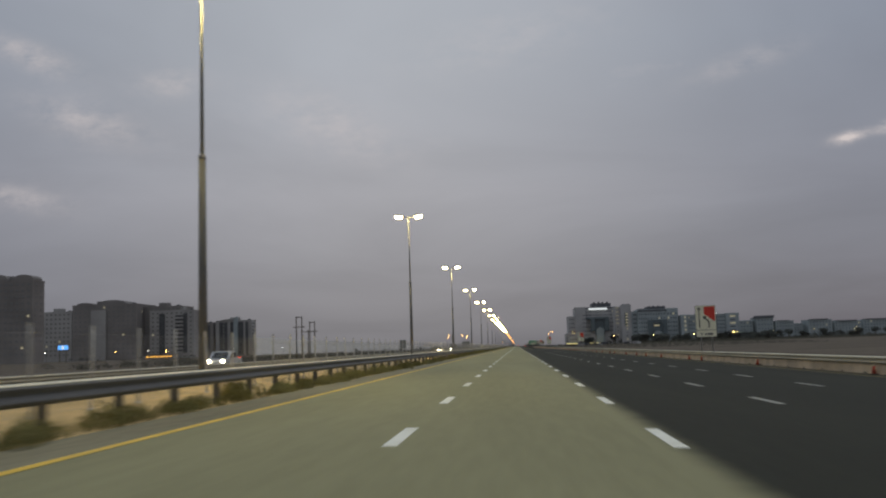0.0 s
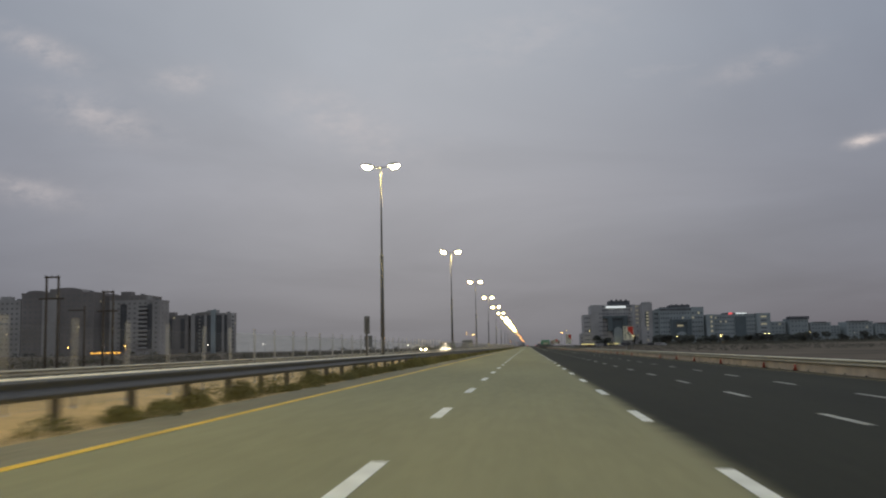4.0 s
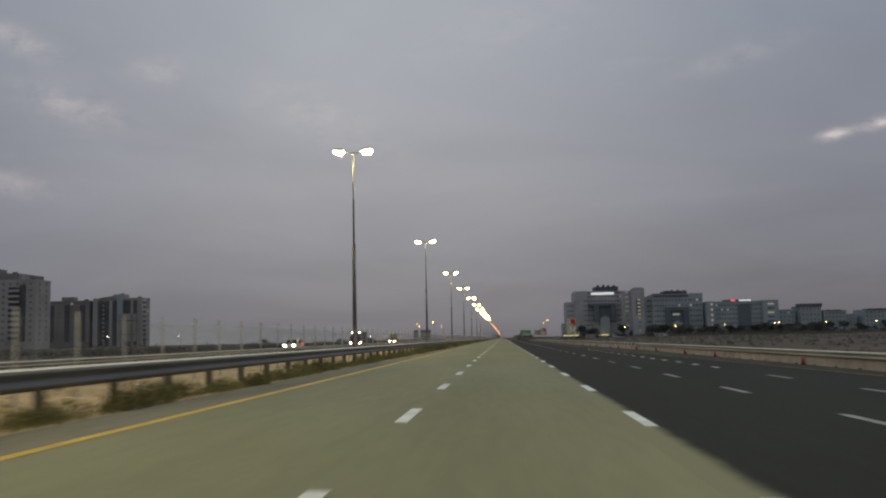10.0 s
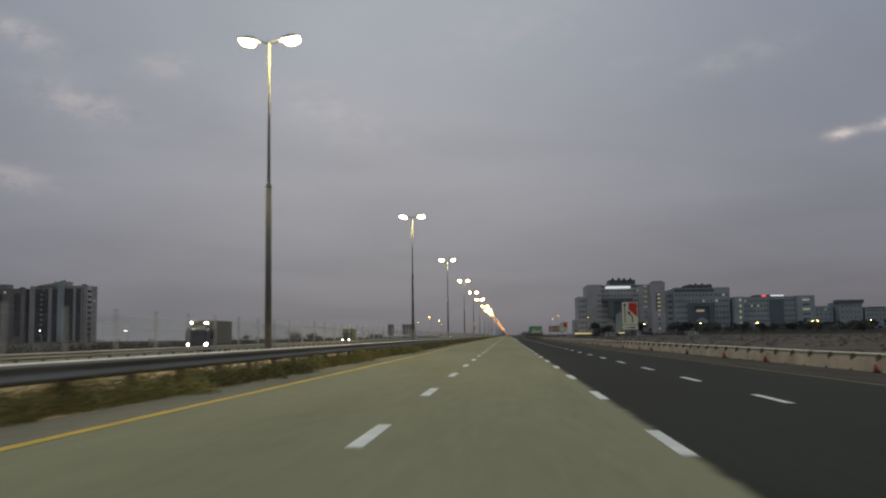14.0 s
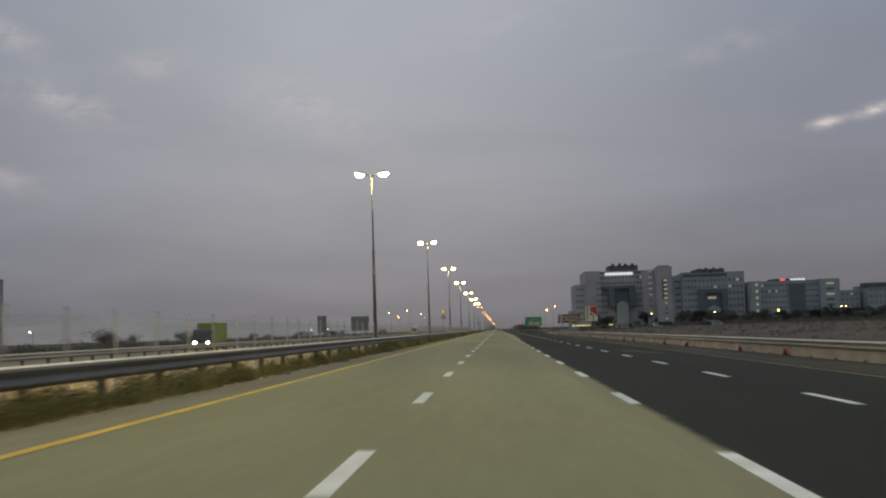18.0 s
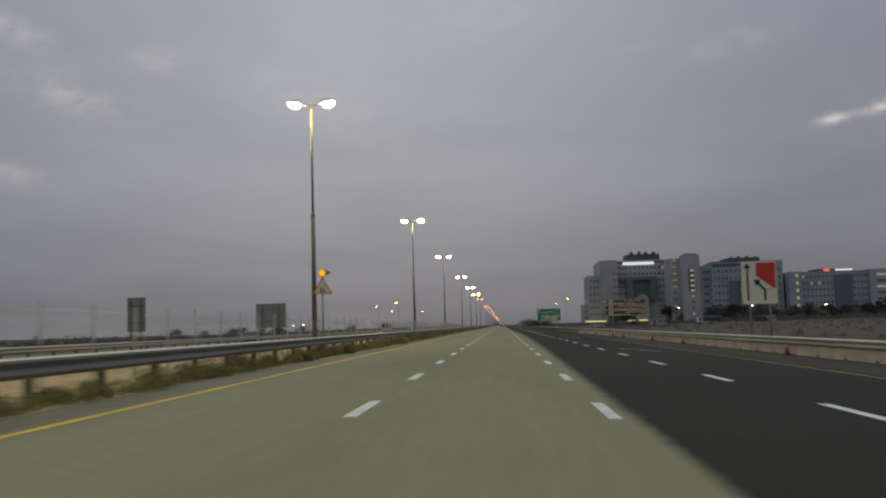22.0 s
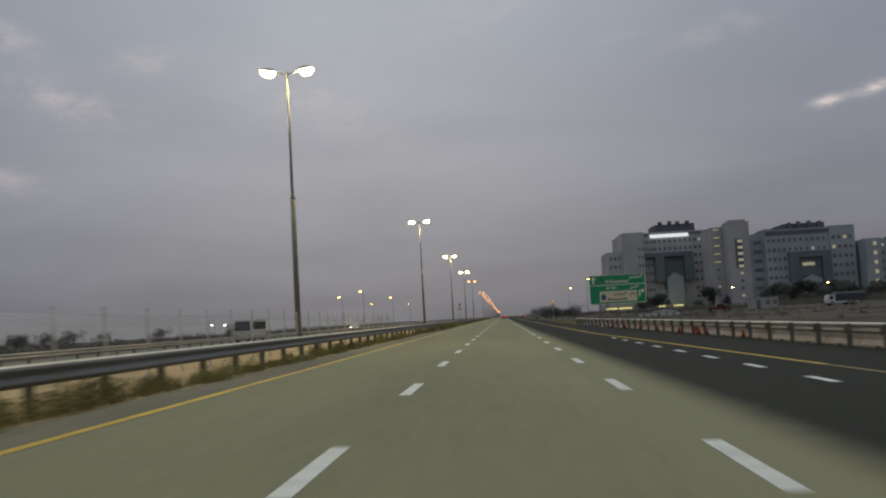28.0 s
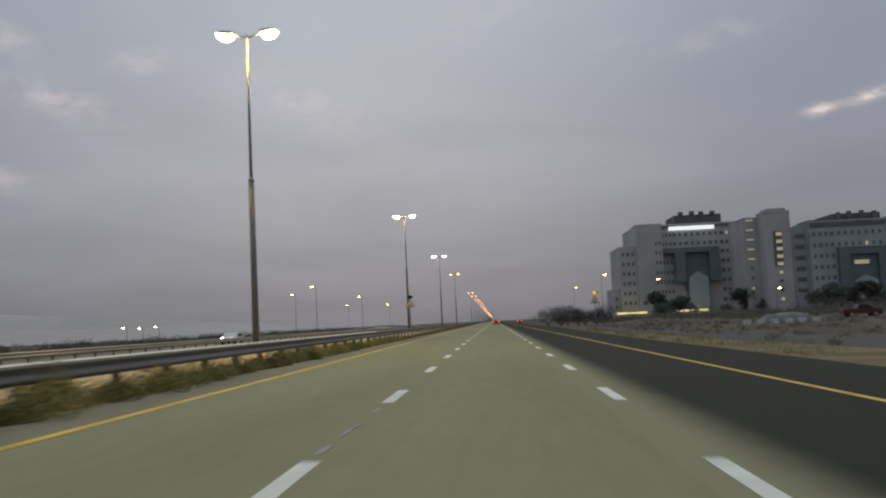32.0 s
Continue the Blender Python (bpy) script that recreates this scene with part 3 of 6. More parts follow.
def guardrail(name, xs_at, y_from, y_to, label, face=1, solo=10 ** 9, beam=None, sunk=0.0):
    rail = thing(name, pose(0, 0, 0), label, "guardrail")
    bmb, bmp = bmesh.new(), bmesh.new()
    n = int((y_to - y_from) / STEP)
    for k in range(n):
        y = y_from + k * STEP
        x = xs_at(y)
        yaw = math.degrees(math.atan2(-(xs_at(y + 2) - xs_at(y - 2)), 4.0))
        z = ground(x) - 0.02 - sunk * min(1.0, max(0.0, (480 - y) / 200))
        rz = yaw + (0 if face > 0 else 180)
        m = pose(x, y, z, 0, 0, rz)
        if y < solo:
            piece("post", RPOST, rail, m)
            if k % 4 == 0:
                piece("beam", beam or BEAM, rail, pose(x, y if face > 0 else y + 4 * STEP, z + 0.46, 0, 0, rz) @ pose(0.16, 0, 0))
        else:
            bm_box(bmp, x - 0.05, x + 0.06, y - 0.03, y + 0.03, z, z + 0.72)
            if k % 4 == 0:
                bm_prism(bmb, [(x + face * (0.16 + u), z + 0.46 + v) for u, v in WAVE] + [(x + face * 0.14, z + 0.77), (x + face * 0.14, z + 0.46)], "y", y, y + 4 * STEP)
    if bmb.verts:
        tagged(part("far_beam", bmb, RAIL if beam is None else RAIL_SANDY, rail), kind="stuff")
        tagged(part("far_post", bmp, POST, rail), kind="stuff")
    else:
        bmb.free(), bmp.free()
    return rail


guardrail("guardrail", lambda y: -6.95, -19.8, 1250, "galvanised W-beam guardrail on steel posts beside the sandy median", 1, 790)
guardrail("guardrail", lambda y: -23.5, -19.8, 1250, "weathered W-beam guardrail of the opposite carriageway", 1, 560, SANDY_BEAM, 0.22)
guardrail("guardrail", lambda y: lerp_line(BARRIER, y), -11.4, 755.6, "dusty yellowish W-beam guardrail beside the outer shoulder", -1, beam=SANDY_BEAM)

# low precast concrete blocks behind the outer guardrail
bm = bmesh.new()
bm_prism(bm, [(-0.30, -0.1), (0.30, -0.1), (0.30, 0.10), (0.16, 0.26), (0.12, 0.52), (-0.12, 0.52), (-0.16, 0.26), (-0.30, 0.10)], "y", 0.02, 2.98)
n = len(bm.faces)
bm_prism(bm, [(1.32, -0.1), (1.68, -0.1), (1.68, 0.05), (1.60, 0.10), (1.40, 0.10), (1.32, 0.05)], "x", -0.315, 0.315)
bm.faces.ensure_lookup_table()
for f in bm.faces[n:]:
    f.material_index = 1
BLOCK = mesh("block", bm, CONCRETE)
BLOCK.materials.append(CONE_BASE)
wall = thing("concrete_barrier", pose(0, 0, 0), "row of dusty beige precast concrete barrier blocks along the guardrail", "barrier")
bm = bmesh.new()
bm_prism(bm, [(-0.16, -0.1), (0.20, -0.1), (0.20, 0.55), (-0.09, 0.55)], "y", 0.012, 2.988)
n = len(bm.faces)
bm_prism(bm, [(1.40, -0.1), (1.62, -0.1), (1.62, 0.06), (1.57, 0.12), (1.45, 0.12), (1.40, 0.06)], "x", -0.168, -0.1)
bm.faces.ensure_lookup_table()
for f in bm.faces[n:]:
    f.material_index = 1
PARAPET = mesh("block", bm, CONCRETE)
PARAPET.materials.append(CONE_BASE)
for k in range(0, 244):
    y = 6 + 3 * k
    x0, x1 = lerp_line(BARRIER, y) + 0.75, lerp_line(BARRIER, y + 3) + 0.75
    if y < 640:
        x0, x1 = x0 - 0.75, x1 - 0.75
    piece("block", PARAPET if y < 640 else BLOCK, wall, pose(x0, y, ground(x0) - 0.03, 0, 0, math.degrees(math.atan2(x0 - x1, 3.0)) + random.uniform(-0.5, 0.5) * (y >= 640)))


def traffic_cone(m):
    c = thing("traffic_cone", m, "faded orange traffic cone standing by the outer guardrail", "traffic cone", "cones along the outer guardrail")
    bm = bmesh.new()
    bm_box(bm, -0.19, 0.19, -0.19, 0.19, 0, 0.04)
    part("base", bm, CONE_BASE, c, "black rubber base", 0.01)
    bm = bmesh.new()
    bm_tube(bm, (0, 0, 0.04), (0, 0, 0.70), 0.14, 0.03, 14)
    part("cone", bm, CONE, c)
    bm = bmesh.new()
    bm_tube(bm, (0, 0, 0.58), (0, 0, 0.66), 0.056, 0.044, 14, False)
    part("sleeve", bm, SIGN_CREAM, c, "dusty pale sleeve")
    return c


first_cone = traffic_cone(at(lerp_line(BARRIER, 20) - 0.30, 20))
first_cone.scale = (0.8, 0.8, 0.64)
for k in range(1, 60):
    y = 20 + 12 * k + random.uniform(-3.5, 3.5)
    if y > 680 or random.random() < 0.12:
        continue
    x = lerp_line(BARRIER, y) - 0.30
    copy_thing(first_cone, at(x, y, None, random.uniform(0, 90)))
# towards the rail's end they stand just behind it
for k in range(8):
    y = 687.2 + 6.8 * k
    copy_thing(first_cone, at(lerp_line(BARRIER, y) + 0.25, y, None, 3 * k))

# ------------------------------------------------------------------ median fence
FX, FH = -8.55, 1.58
fence = thing("mesh_fence", pose(0, 0, 0), "chain-link fence on thin grey steel posts along the median", "fence")
bm = bmesh.new()
bm_tube(bm, (0, 0, -0.25), (0, 0, FH + 0.1), 0.027, 0.026, 8)
bm_tube(bm, (0, 0, FH + 0.1), (0, 0, FH + 0.13), 0.032, 0.012, 8)
bm_tube(bm, (0, 0, -0.05), (0, 0, 0.05), 0.10, 0.06, 8)
FPOST = mesh("post", bm, FENCE_POST)
zf = ground(FX)
for k in range(6, 306):
    piece("post", FPOST, fence, pose(FX, 2.39 * k - 9.5, zf, random.uniform(-1, 1), random.uniform(-1.5, 1.5), 0))
bm = bmesh.new()
for z in (0.08, 0.8, 1.52):
    bm_tube(bm, (FX + 0.07, -10, zf + z), (FX + 0.07, 720, zf + z), 0.0016, 0.0016, 4, False)
verts, faces = [], []
r = 0.0016
for sgn in (1, -1):
    for k in range(0, 3640):
        y = -10 + 0.20 * k
        a, b = (FX + 0.07, y, zf + 0.08), (FX + 0.07, y + sgn * 1.44, zf + 1.52)
        i = len(verts)
        for p in (a, b):
            verts += [(p[0] - r, p[1] - r, p[2]), (p[0] + r, p[1] - r, p[2]), (p[0], p[1] + r, p[2])]
        faces += [(i, i + 1, i + 4, i + 3), (i + 1, i + 2, i + 5, i + 4), (i + 2, i, i + 3, i + 5)]
part("line_wire", bm, WIRE, fence)
me = bpy.data.meshes.new("wire_mesh")
me.from_pydata(verts, [], faces)
me.materials.append(WIRE)
wm = new("wire_mesh", me)
wm.parent = fence
tagged(wm, kind="stuff")

# ------------------------------------------------------------------ street lamps of the median


def street_lamp(lens, label, group):
    """A stepped column with two short arms across the road."""
    s = thing("street_lamp", at(-11.0, 0), label, "street lamp", group)
    bm = bmesh.new()
    bm_box(bm, -0.28, 0.28, -0.28, 0.28, 0, 0.03)
    part("base_plate", bm, POST, s, bevel=0.006)
    bm = bmesh.new()
    bm_tube(bm, (0, 0, 0.02), (0, 0, 8.0), 0.165, 0.125, 14)
    part("lower_shaft", bm, POLE, s)
    bm = bmesh.new()
    bm_box(bm, 0.15, 0.175, -0.08, 0.08, 0.6, 1.2)
    part("access_door", bm, POLE_TOP, s)
    bm = bmesh.new()
    bm_tube(bm, (0, 0, 7.95), (0, 0, 8.12), 0.145, 0.12, 14)
    part("collar", bm, POLE_TOP, s, "pale steel collar where the column steps in")
    bm = bmesh.new()
    bm_tube(bm, (0, 0, 8.1), (0, 0, 15.000), 0.08, 0.045, 12)
    part("upper_shaft", bm, POLE_TOP, s)
    for d in (-1, 1):
        bm = bmesh.new()
        bm_tube(bm, (0, 0, 14.850), (d * 0.75, 0, 15.070), 0.035, 0.03, 8)
        part("arm", bm, POLE_TOP, s)
        bm = bmesh.new()
        bm_prism(bm, [(d * 0.6, 15.030), (d * 0.75, 15.010), (d * 1.45, 15.110), (d * 1.42, 15.180), (d * 1.1, 15.230), (d * 0.7, 15.170)], "y", -0.19, 0.19)
        head = part("luminaire", bm, POLE_TOP, s, bevel=0.015)
        bm = bmesh.new()
        bm_prism(bm, [(d * 0.70, 15.025), (d * 0.78, 14.870), (d * 0.95, 14.800), (d * 1.25, 14.850), (d * 1.40, 14.970), (d * 1.44, 15.115)], "y", -0.18, 0.18)
        part("lens", bm, lens, head)
    return s


POLES = [23.8, 90.9, 157.5, 225.5, 292.7, 360.0, 427.6, 493.4, 560.8, 628.0, 695.2, 778.8, 858.0, 936.0]
lamp = street_lamp(LAMP_WHITE, "tall grey double-arm street lamp glowing warm white on the median", "street lamps of the median")
for i, y in enumerate(POLES + [-43.0]):
    m = at(-11.0, y, None, random.uniform(-1.5, 1.5))
    if i == 0:
        lamp.matrix_basis = m
    else:
        copy_thing(lamp, m)
lamp2 = street_lamp(LAMP_ORANGE, "tall double-arm street lamp glowing orange farther along the median", "orange street lamps of the median")
lamp2.matrix_basis = at(-11.0, 1014)
for k in range(0, 46):
    copy_thing(lamp2, at(-11.0, 1200 + 74 * k))

# ------------------------------------------------------------------ lettering


def words(text, size, x, y, z, material, parent, name="lettering", squeeze=1.0, weight=0.02, align="LEFT"):
    """Flat letters that face -y, their left foot at (x, z)."""
    cu = bpy.data.curves.new("words", "FONT")
    cu.body, cu.size, cu.extrude, cu.offset = text, size, 0.003, size * weight
    cu.align_x = align
    ob = new("words", cu)
    dg = bpy.context.evaluated_depsgraph_get()
    me = bpy.data.meshes.new_from_object(ob.evaluated_get(dg))
    bpy.data.objects.remove(ob)
    bpy.data.curves.remove(cu)
    me.materials.clear()
    me.materials.append(material)
    o = new(name, me)
    o.parent = parent
    o.matrix_basis = pose(x, y, z, 90, 0, 0) @ Matrix.Diagonal((squeeze, 1, 1, 1))
    return o


def bars(spans, y, material, parent, name="lettering"):
    """Plain bars for writing that cannot be read: (x0, x1, z0, z1)."""
    bm = bmesh.new()
    for x0, x1, z0, z1 in spans:
        bm_box(bm, x0, x1, y - 0.004, y, z0, z1)
    return part(name, bm, material, parent)


SIGN_GREEN_PALE = mat("sign_sheeting_pale_green", (0.12, 0.38, 0.20), 0.5)


def add_box(parent, name, material, x0, x1, y0, y1, z0, z1, label="", bevel=0.0):
    bm = bmesh.new()
    bm_box(bm, x0, x1, y0, y1, z0, z1)
    return part(name, bm, material, parent, label, bevel)


def plate(name, x0, x1, z0, z1, y, thick, material, parent, r=0.08, label=""):
    """A board with rounded corners whose face lies at y."""
    bm, out = bmesh.new(), []
    for cx, cz, a0 in ((x1 - r, z1 - r, 0), (x0 + r, z1 - r, 90), (x0 + r, z0 + r, 180), (x1 - r, z0 + r, 270)):
        out += [(cx + r * math.cos(radians(a0 + a)), cz + r * math.sin(radians(a0 + a))) for a in (0, 30, 60, 90)]
    bm_prism(bm, out, "y", y, y + thick)
    return part(name, bm, material, parent, label)


def sign_posts(parent, xs_, top, y=0.06, r=0.05):
    for x in xs_:
        bm = bmesh.new()
        bm_tube(bm, (x, y, -0.5), (x, y, top), r, r, 10)
        p = part("post", bm, ZINC, parent)
        for z in (top - 0.25, top - 1.4):
            bm = bmesh.new()
            bm_box(bm, x - 0.09, x + 0.09, y - 0.06, y + r + 0.01, z, z + 0.05)
            part("clamp", bm, ZINC, p)


def merge_sign(m, w, z0, z1, sub, label):
    """Lane-closure board: two black arrows and a red field on white."""
    s = thing("lane_closure_sign", m, label, "road sign", "lane closure signs")
    h0 = z0 + sub
    plate("panel", 0, w, h0, z1, 0, 0.02, SIGN_WHITE, s, 0.06)
    plate("back_panel", -0.02, w + 0.02, z0 - 0.02, z1 + 0.02, 0.021, 0.012, SIGN_BLACK, s, 0.07)
    H = z1 - h0
    px = lambda u: u * w
    pz = lambda v: h0 + v * H
    bm = bmesh.new()
    bm_prism(bm, [(px(.15), pz(.08)), (px(.20), pz(.08)), (px(.20), pz(.84)), (px(.28), pz(.84)), (px(.175), pz(.95)), (px(.07), pz(.84)), (px(.15), pz(.84))], "y", -0.008, -0.003)
    part("straight_arrow", bm, SIGN_BLACK, s)
    bm = bmesh.new()
    bm_prism(bm, [(px(.62), pz(.08)), (px(.68), pz(.08)), (px(.68), pz(.34)), (px(.50), pz(.50)), (px(.53), pz(.56)), (px(.35), pz(.57)), (px(.40), pz(.42)), (px(.45), pz(.46)), (px(.62), pz(.31))], "y", -0.008, -0.003)
    part("merging_arrow", bm, SIGN_BLACK, s)
    bm = bmesh.new()
    bm_prism(bm, [(px(.42), pz(.96)), (px(.96), pz(.96)), (px(.96), pz(.36)), (px(.90), pz(.36)), (px(.42), pz(.66))], "y", -0.008, -0.003)
    part("red_field", bm, SIGN_RED, s, "red block for the closed lane")
    if sub:
        pl = plate("distance_plate", 0, w, z0, h0 - 0.04, 0, 0.02, SIGN_WHITE, s, 0.05)
        bars([(w * .25, w * .29, z0 + .12, z0 + .34), (w * .20, w * .34, z0 + .3, z0 + .34), (w * .42, w * .50, z0 + .15, z0 + .32), (w * .53, w * .82, z0 + .14, z0 + .34)], -0.003, mat_grey_text, pl)
    sign_posts(s, (w * .22, w * .78), z1 - 0.1)
    return s


mat_grey_text = mat("faded_lettering", (0.16, 0.16, 0.15), 0.6)
merge_sign(pose(16.2, 78.6, -0.41, 0, 0, -1), 1.78, 1.95, 4.75, 0.62, "white lane closure board with red field and blank-looking distance plate")
merge_sign(pose(16.4, 251, -0.41, 0, 0, 1), 1.75, 2.35, 4.72, 0.0, "white lane closure board with red field on two steel posts")
merge_sign(pose(14.0, 434, -0.36, 0, 0, 1.5), 1.9, 2.1, 5.45, 0.62, "white lane closure board with faded distance plate below")
merge_sign(pose(12.9, 553, -0.33, 0, 0, -1), 1.8, 2.3, 4.52, 0.0, "dusty white lane closure board behind the outer guardrail")

# brown board with three panels
s = thing("tourist_sign", pose(13.0, 620, -0.45, 0, 0, 0.5), "brown three-row tourist direction board with pale lettering", "road sign")
for k in range(3):
    z0 = 2.42 + 0.68 * (2 - k)
    pn = plate("panel", 0, 5.0, z0, z0 + 0.64, 0, 0.03, SIGN_BROWN, s, 0.05)
    bm = bmesh.new()
    bm_box(bm, 0.02, 4.98, -0.006, -0.002, z0 + 0.59, z0 + 0.635)
    bm_box(bm, 0.02, 4.98, -0.006, -0.002, z0 + 0.005, z0 + 0.05)
    bm_box(bm, 0.02, 0.065, -0.006, -0.002, z0 + 0.051, z0 + 0.589)
    bm_box(bm, 4.935, 4.98, -0.006, -0.002, z0 + 0.051, z0 + 0.589)
    part("border", bm, SIGN_CREAM, pn)
    plate("symbol", 0.52, 1.0, z0 + 0.1, z0 + 0.54, -0.006, 0.004, SIGN_WHITE, pn, 0.08)
    bm = bmesh.new()
    bm_tube(bm, (0.76, -0.008, z0 + 0.32), (0.76, -0.012, z0 + 0.32), 0.12, 0.12, 7)
    part("pictogram", bm, SIGN_BLACK, pn)
    if k == 0:
        bars([(1.12, 1.62, z0 + 0.09, z0 + 0.20), (1.74, 2.3, z0 + 0.09, z0 + 0.20), (2.42, 2.52, z0 + 0.13, z0 + 0.15)], -0.003, SIGN_CREAM, pn)
        words("Dubai Campus", 0.20, 2.62, -0.004, z0 + 0.08, SIGN_CREAM, pn, weight=0.05)
        bars([(4.3 - i * 0.5 - 0.34 - 0.1 * (i % 2), 4.3 - i * 0.5, z0 + 0.36 + 0.03 * (i % 2), z0 + 0.46) for i in range(4)], -0.003, SIGN_WHITE, pn)
    else:
        words(("American University of the Emirates", "De Montfort University")[k - 1], 0.20, 1.12, -0.004, z0 + 0.08, SIGN_CREAM, pn, weight=0.05)
        words(("\ufe95\ufe8d\ufead\ufe8e\ufee3\ufef9\ufe8d \ufef2\ufed3 \ufe94\ufef4\ufedc\ufef3\ufeae\ufee3\ufef7\ufe8d \ufe94\ufecc\ufee3\ufe8e\ufea0\ufedf\ufe8d", "\ufe95\ufead\ufeee\ufed4\ufe98\ufee7\ufeee\ufee3 \ufef1\ufea9 \ufe94\ufecc\ufee3\ufe8e\ufe9f")[k - 1], 0.24, 4.38, -0.004, z0 + 0.37, SIGN_WHITE, pn, weight=0.05, align="RIGHT")
    bm = bmesh.new()
    if k == 0:
        bm_prism(bm, [(.20, z0 + .1), (.26, z0 + .1), (.26, z0 + .36), (.36, z0 + .36), (.23, z0 + .54), (.10, z0 + .36), (.20, z0 + .36)], "y", -0.008, -0.003)
    else:
        bm_prism(bm, [(4.50, z0 + .1), (4.57, z0 + .1), (4.57, z0 + .33), (4.68, z0 + .33), (4.68, z0 + .22), (4.88, z0 + .37), (4.68, z0 + .52), (4.68, z0 + .41), (4.50, z0 + .41)], "y", -0.008, -0.003)
    part("arrow", bm, SIGN_WHITE, pn)
sign_posts(s, (0.95, 3.9), 4.4, 0.1, 0.07)

# green direction board
s = thing("direction_sign", pose(9.48, 747, -0.03, 0, 0, 0.5) @ Matrix.Diagonal((0.955, 1, 0.935, 1)), "large green direction board with white lettering and cream road panel", "road sign")
W, Z0, Z1 = 6.25, 2.05, 5.40
plate("border", 0, W, Z0, Z1, 0.004, 0.04, SIGN_WHITE, s, 0.22, "white border")
field = plate("panel", 0.06, W - 0.06, Z0 + 0.06, Z1 - 0.06, 0.0, 0.03, SIGN_GREEN, s, 0.18)
bm = bmesh.new()
bm_box(bm, 0.08, W - 0.08, -0.006, -0.002, 4.18, 4.26)
part("dividing_line", bm, SIGN_WHITE, field)
for pts in ([(.38, 4.42), (.58, 4.42), (.58, 4.90), (.80, 4.90), (.48, 5.22), (.16, 4.90), (.38, 4.90)],
            [(5.45, 2.75), (5.62, 2.75), (5.62, 3.30), (5.82, 3.30), (5.82, 3.08), (6.12, 3.38), (5.82, 3.68), (5.82, 3.47), (5.45, 3.47)]):
    bm = bmesh.new()
    bm_prism(bm, pts, "y", -0.009, -0.003)
    part("arrow", bm, SIGN_WHITE, field)
emb = plate("emblem", 1.05, 1.65, 4.36, 5.2, -0.006, 0.004, mat("emblem_green", (0.015, 0.20, 0.09), 0.5), field, 0.04, "green square emblem with a pale edge")
for x0, x1, z0, z1 in ((1.05, 1.65, 5.17, 5.2), (1.05, 1.65, 4.36, 4.39), (1.05, 1.08, 4.39, 5.17), (1.62, 1.65, 4.39, 5.17)):
    add_box(emb, "edge", SIGN_GREEN_PALE, x0, x1, -0.011, -0.0065, z0, z1)
add_box(emb, "device", mat("emblem_yellow", (0.14, 0.26, 0.05), 0.5), 1.18, 1.52, -0.010, -0.0065, 4.42, 4.68)
words("Al Khawaneej", 0.50, 1.80, -0.004, 4.45, SIGN_WHITE, field, squeeze=0.92)
words("Al Ain", 0.46, 1.85, -0.004, 3.76, SIGN_WHITE, field)
words("\ufe9e\ufef4\ufee7\ufe8d\ufeee\ufea8\ufedf\ufe8d", 0.46, 5.95, -0.004, 4.92, SIGN_WHITE, field, align="RIGHT")
words("\ufee6\ufef4\ufecc\ufedf\ufe8d", 0.46, 5.45, -0.004, 3.78, SIGN_WHITE, field, align="RIGHT")
plaque = plate("road_panel", 1.1, 5.25, 2.28, 3.52, -0.008, 0.006, SIGN_CREAM, s, 0.06, "cream panel with dark lettering")
words("Emirates Rd", 0.46, 1.98, -0.010, 2.42, SIGN_BLACK, plaque, squeeze=0.95)
words("\ufe95\ufe8d\ufead\ufe8e\ufee3\ufef9\ufe8d \ufec9\ufead\ufe8e\ufeb7", 0.44, 5.1, -0.010, 3.02, SIGN_BLACK, plaque, align="RIGHT")
bm = bmesh.new()
bm_prism(bm, [(1.28, 3.14), (1.44, 3.14), (1.53, 3.30), (1.62, 3.14), (1.78, 3.14), (1.80, 2.68), (1.70, 2.56), (1.53, 2.50), (1.36, 2.56), (1.26, 2.68)], "y", -0.013, -0.009)
part("shield", bm, SIGN_BLUE, plaque, "blue road shield")
sign_posts(s, (1.05, 3.1, 5.2), 5.2, 0.12, 0.08)


def warning_sign(m, label, lit):
    """Triangle on a pole with a round flashing lamp on top, hooded."""
    s = thing("warning_sign", m, label, "warning sign", "flashing warning signs")
    bm = bmesh.new()
    bm_tube(bm, (0, 0, -0.2), (0, 0, 3.55), 0.045, 0.045, 10)
    part("post", bm, ZINC, s)
    tri = lambda r: [(r * math.cos(radians(a)), 2.98 + r * math.sin(radians(a))) for a in (90, 210, 330)]
    bm = bmesh.new()
    bm_prism(bm, tri(0.55), "y", -0.06, -0.045)
    pn = part("panel", bm, SIGN_RED, s, "red-edged triangular plate")
    bm = bmesh.new()
    bm_prism(bm, tri(0.46), "y", -0.068, -0.062)
    part("face", bm, SIGN_CREAM, pn)
    bars([(-0.14, 0.14, 2.78, 2.84), (-0.10, -0.02, 2.86, 3.02), (0.03, 0.11, 2.86, 2.98)], -0.070, mat_grey_text, pn, "pictogram")
    bm = bmesh.new()
    bm_tube(bm, (0, 0.08, 3.72), (0, -0.08, 3.72), 0.17, 0.19, 16)
    head = part("beacon", bm, TRIM, s, "black beacon housing")
    bm = bmesh.new()
    bm_tube(bm, (0, -0.08, 3.72), (0, -0.12, 3.72), 0.165, 0.12, 16)
    part("lens", bm, BEACON if lit else GLASS_DARK, head, "amber lens")
    bm = bmesh.new()
    bm_prism(bm, [(0.0, 3.90), (0.0, 3.93), (0.42, 3.74), (0.12, 3.58)], "y", -0.02, 0.06)
    part("solar_panel", bm, SIGN_BACK, s)
    return s


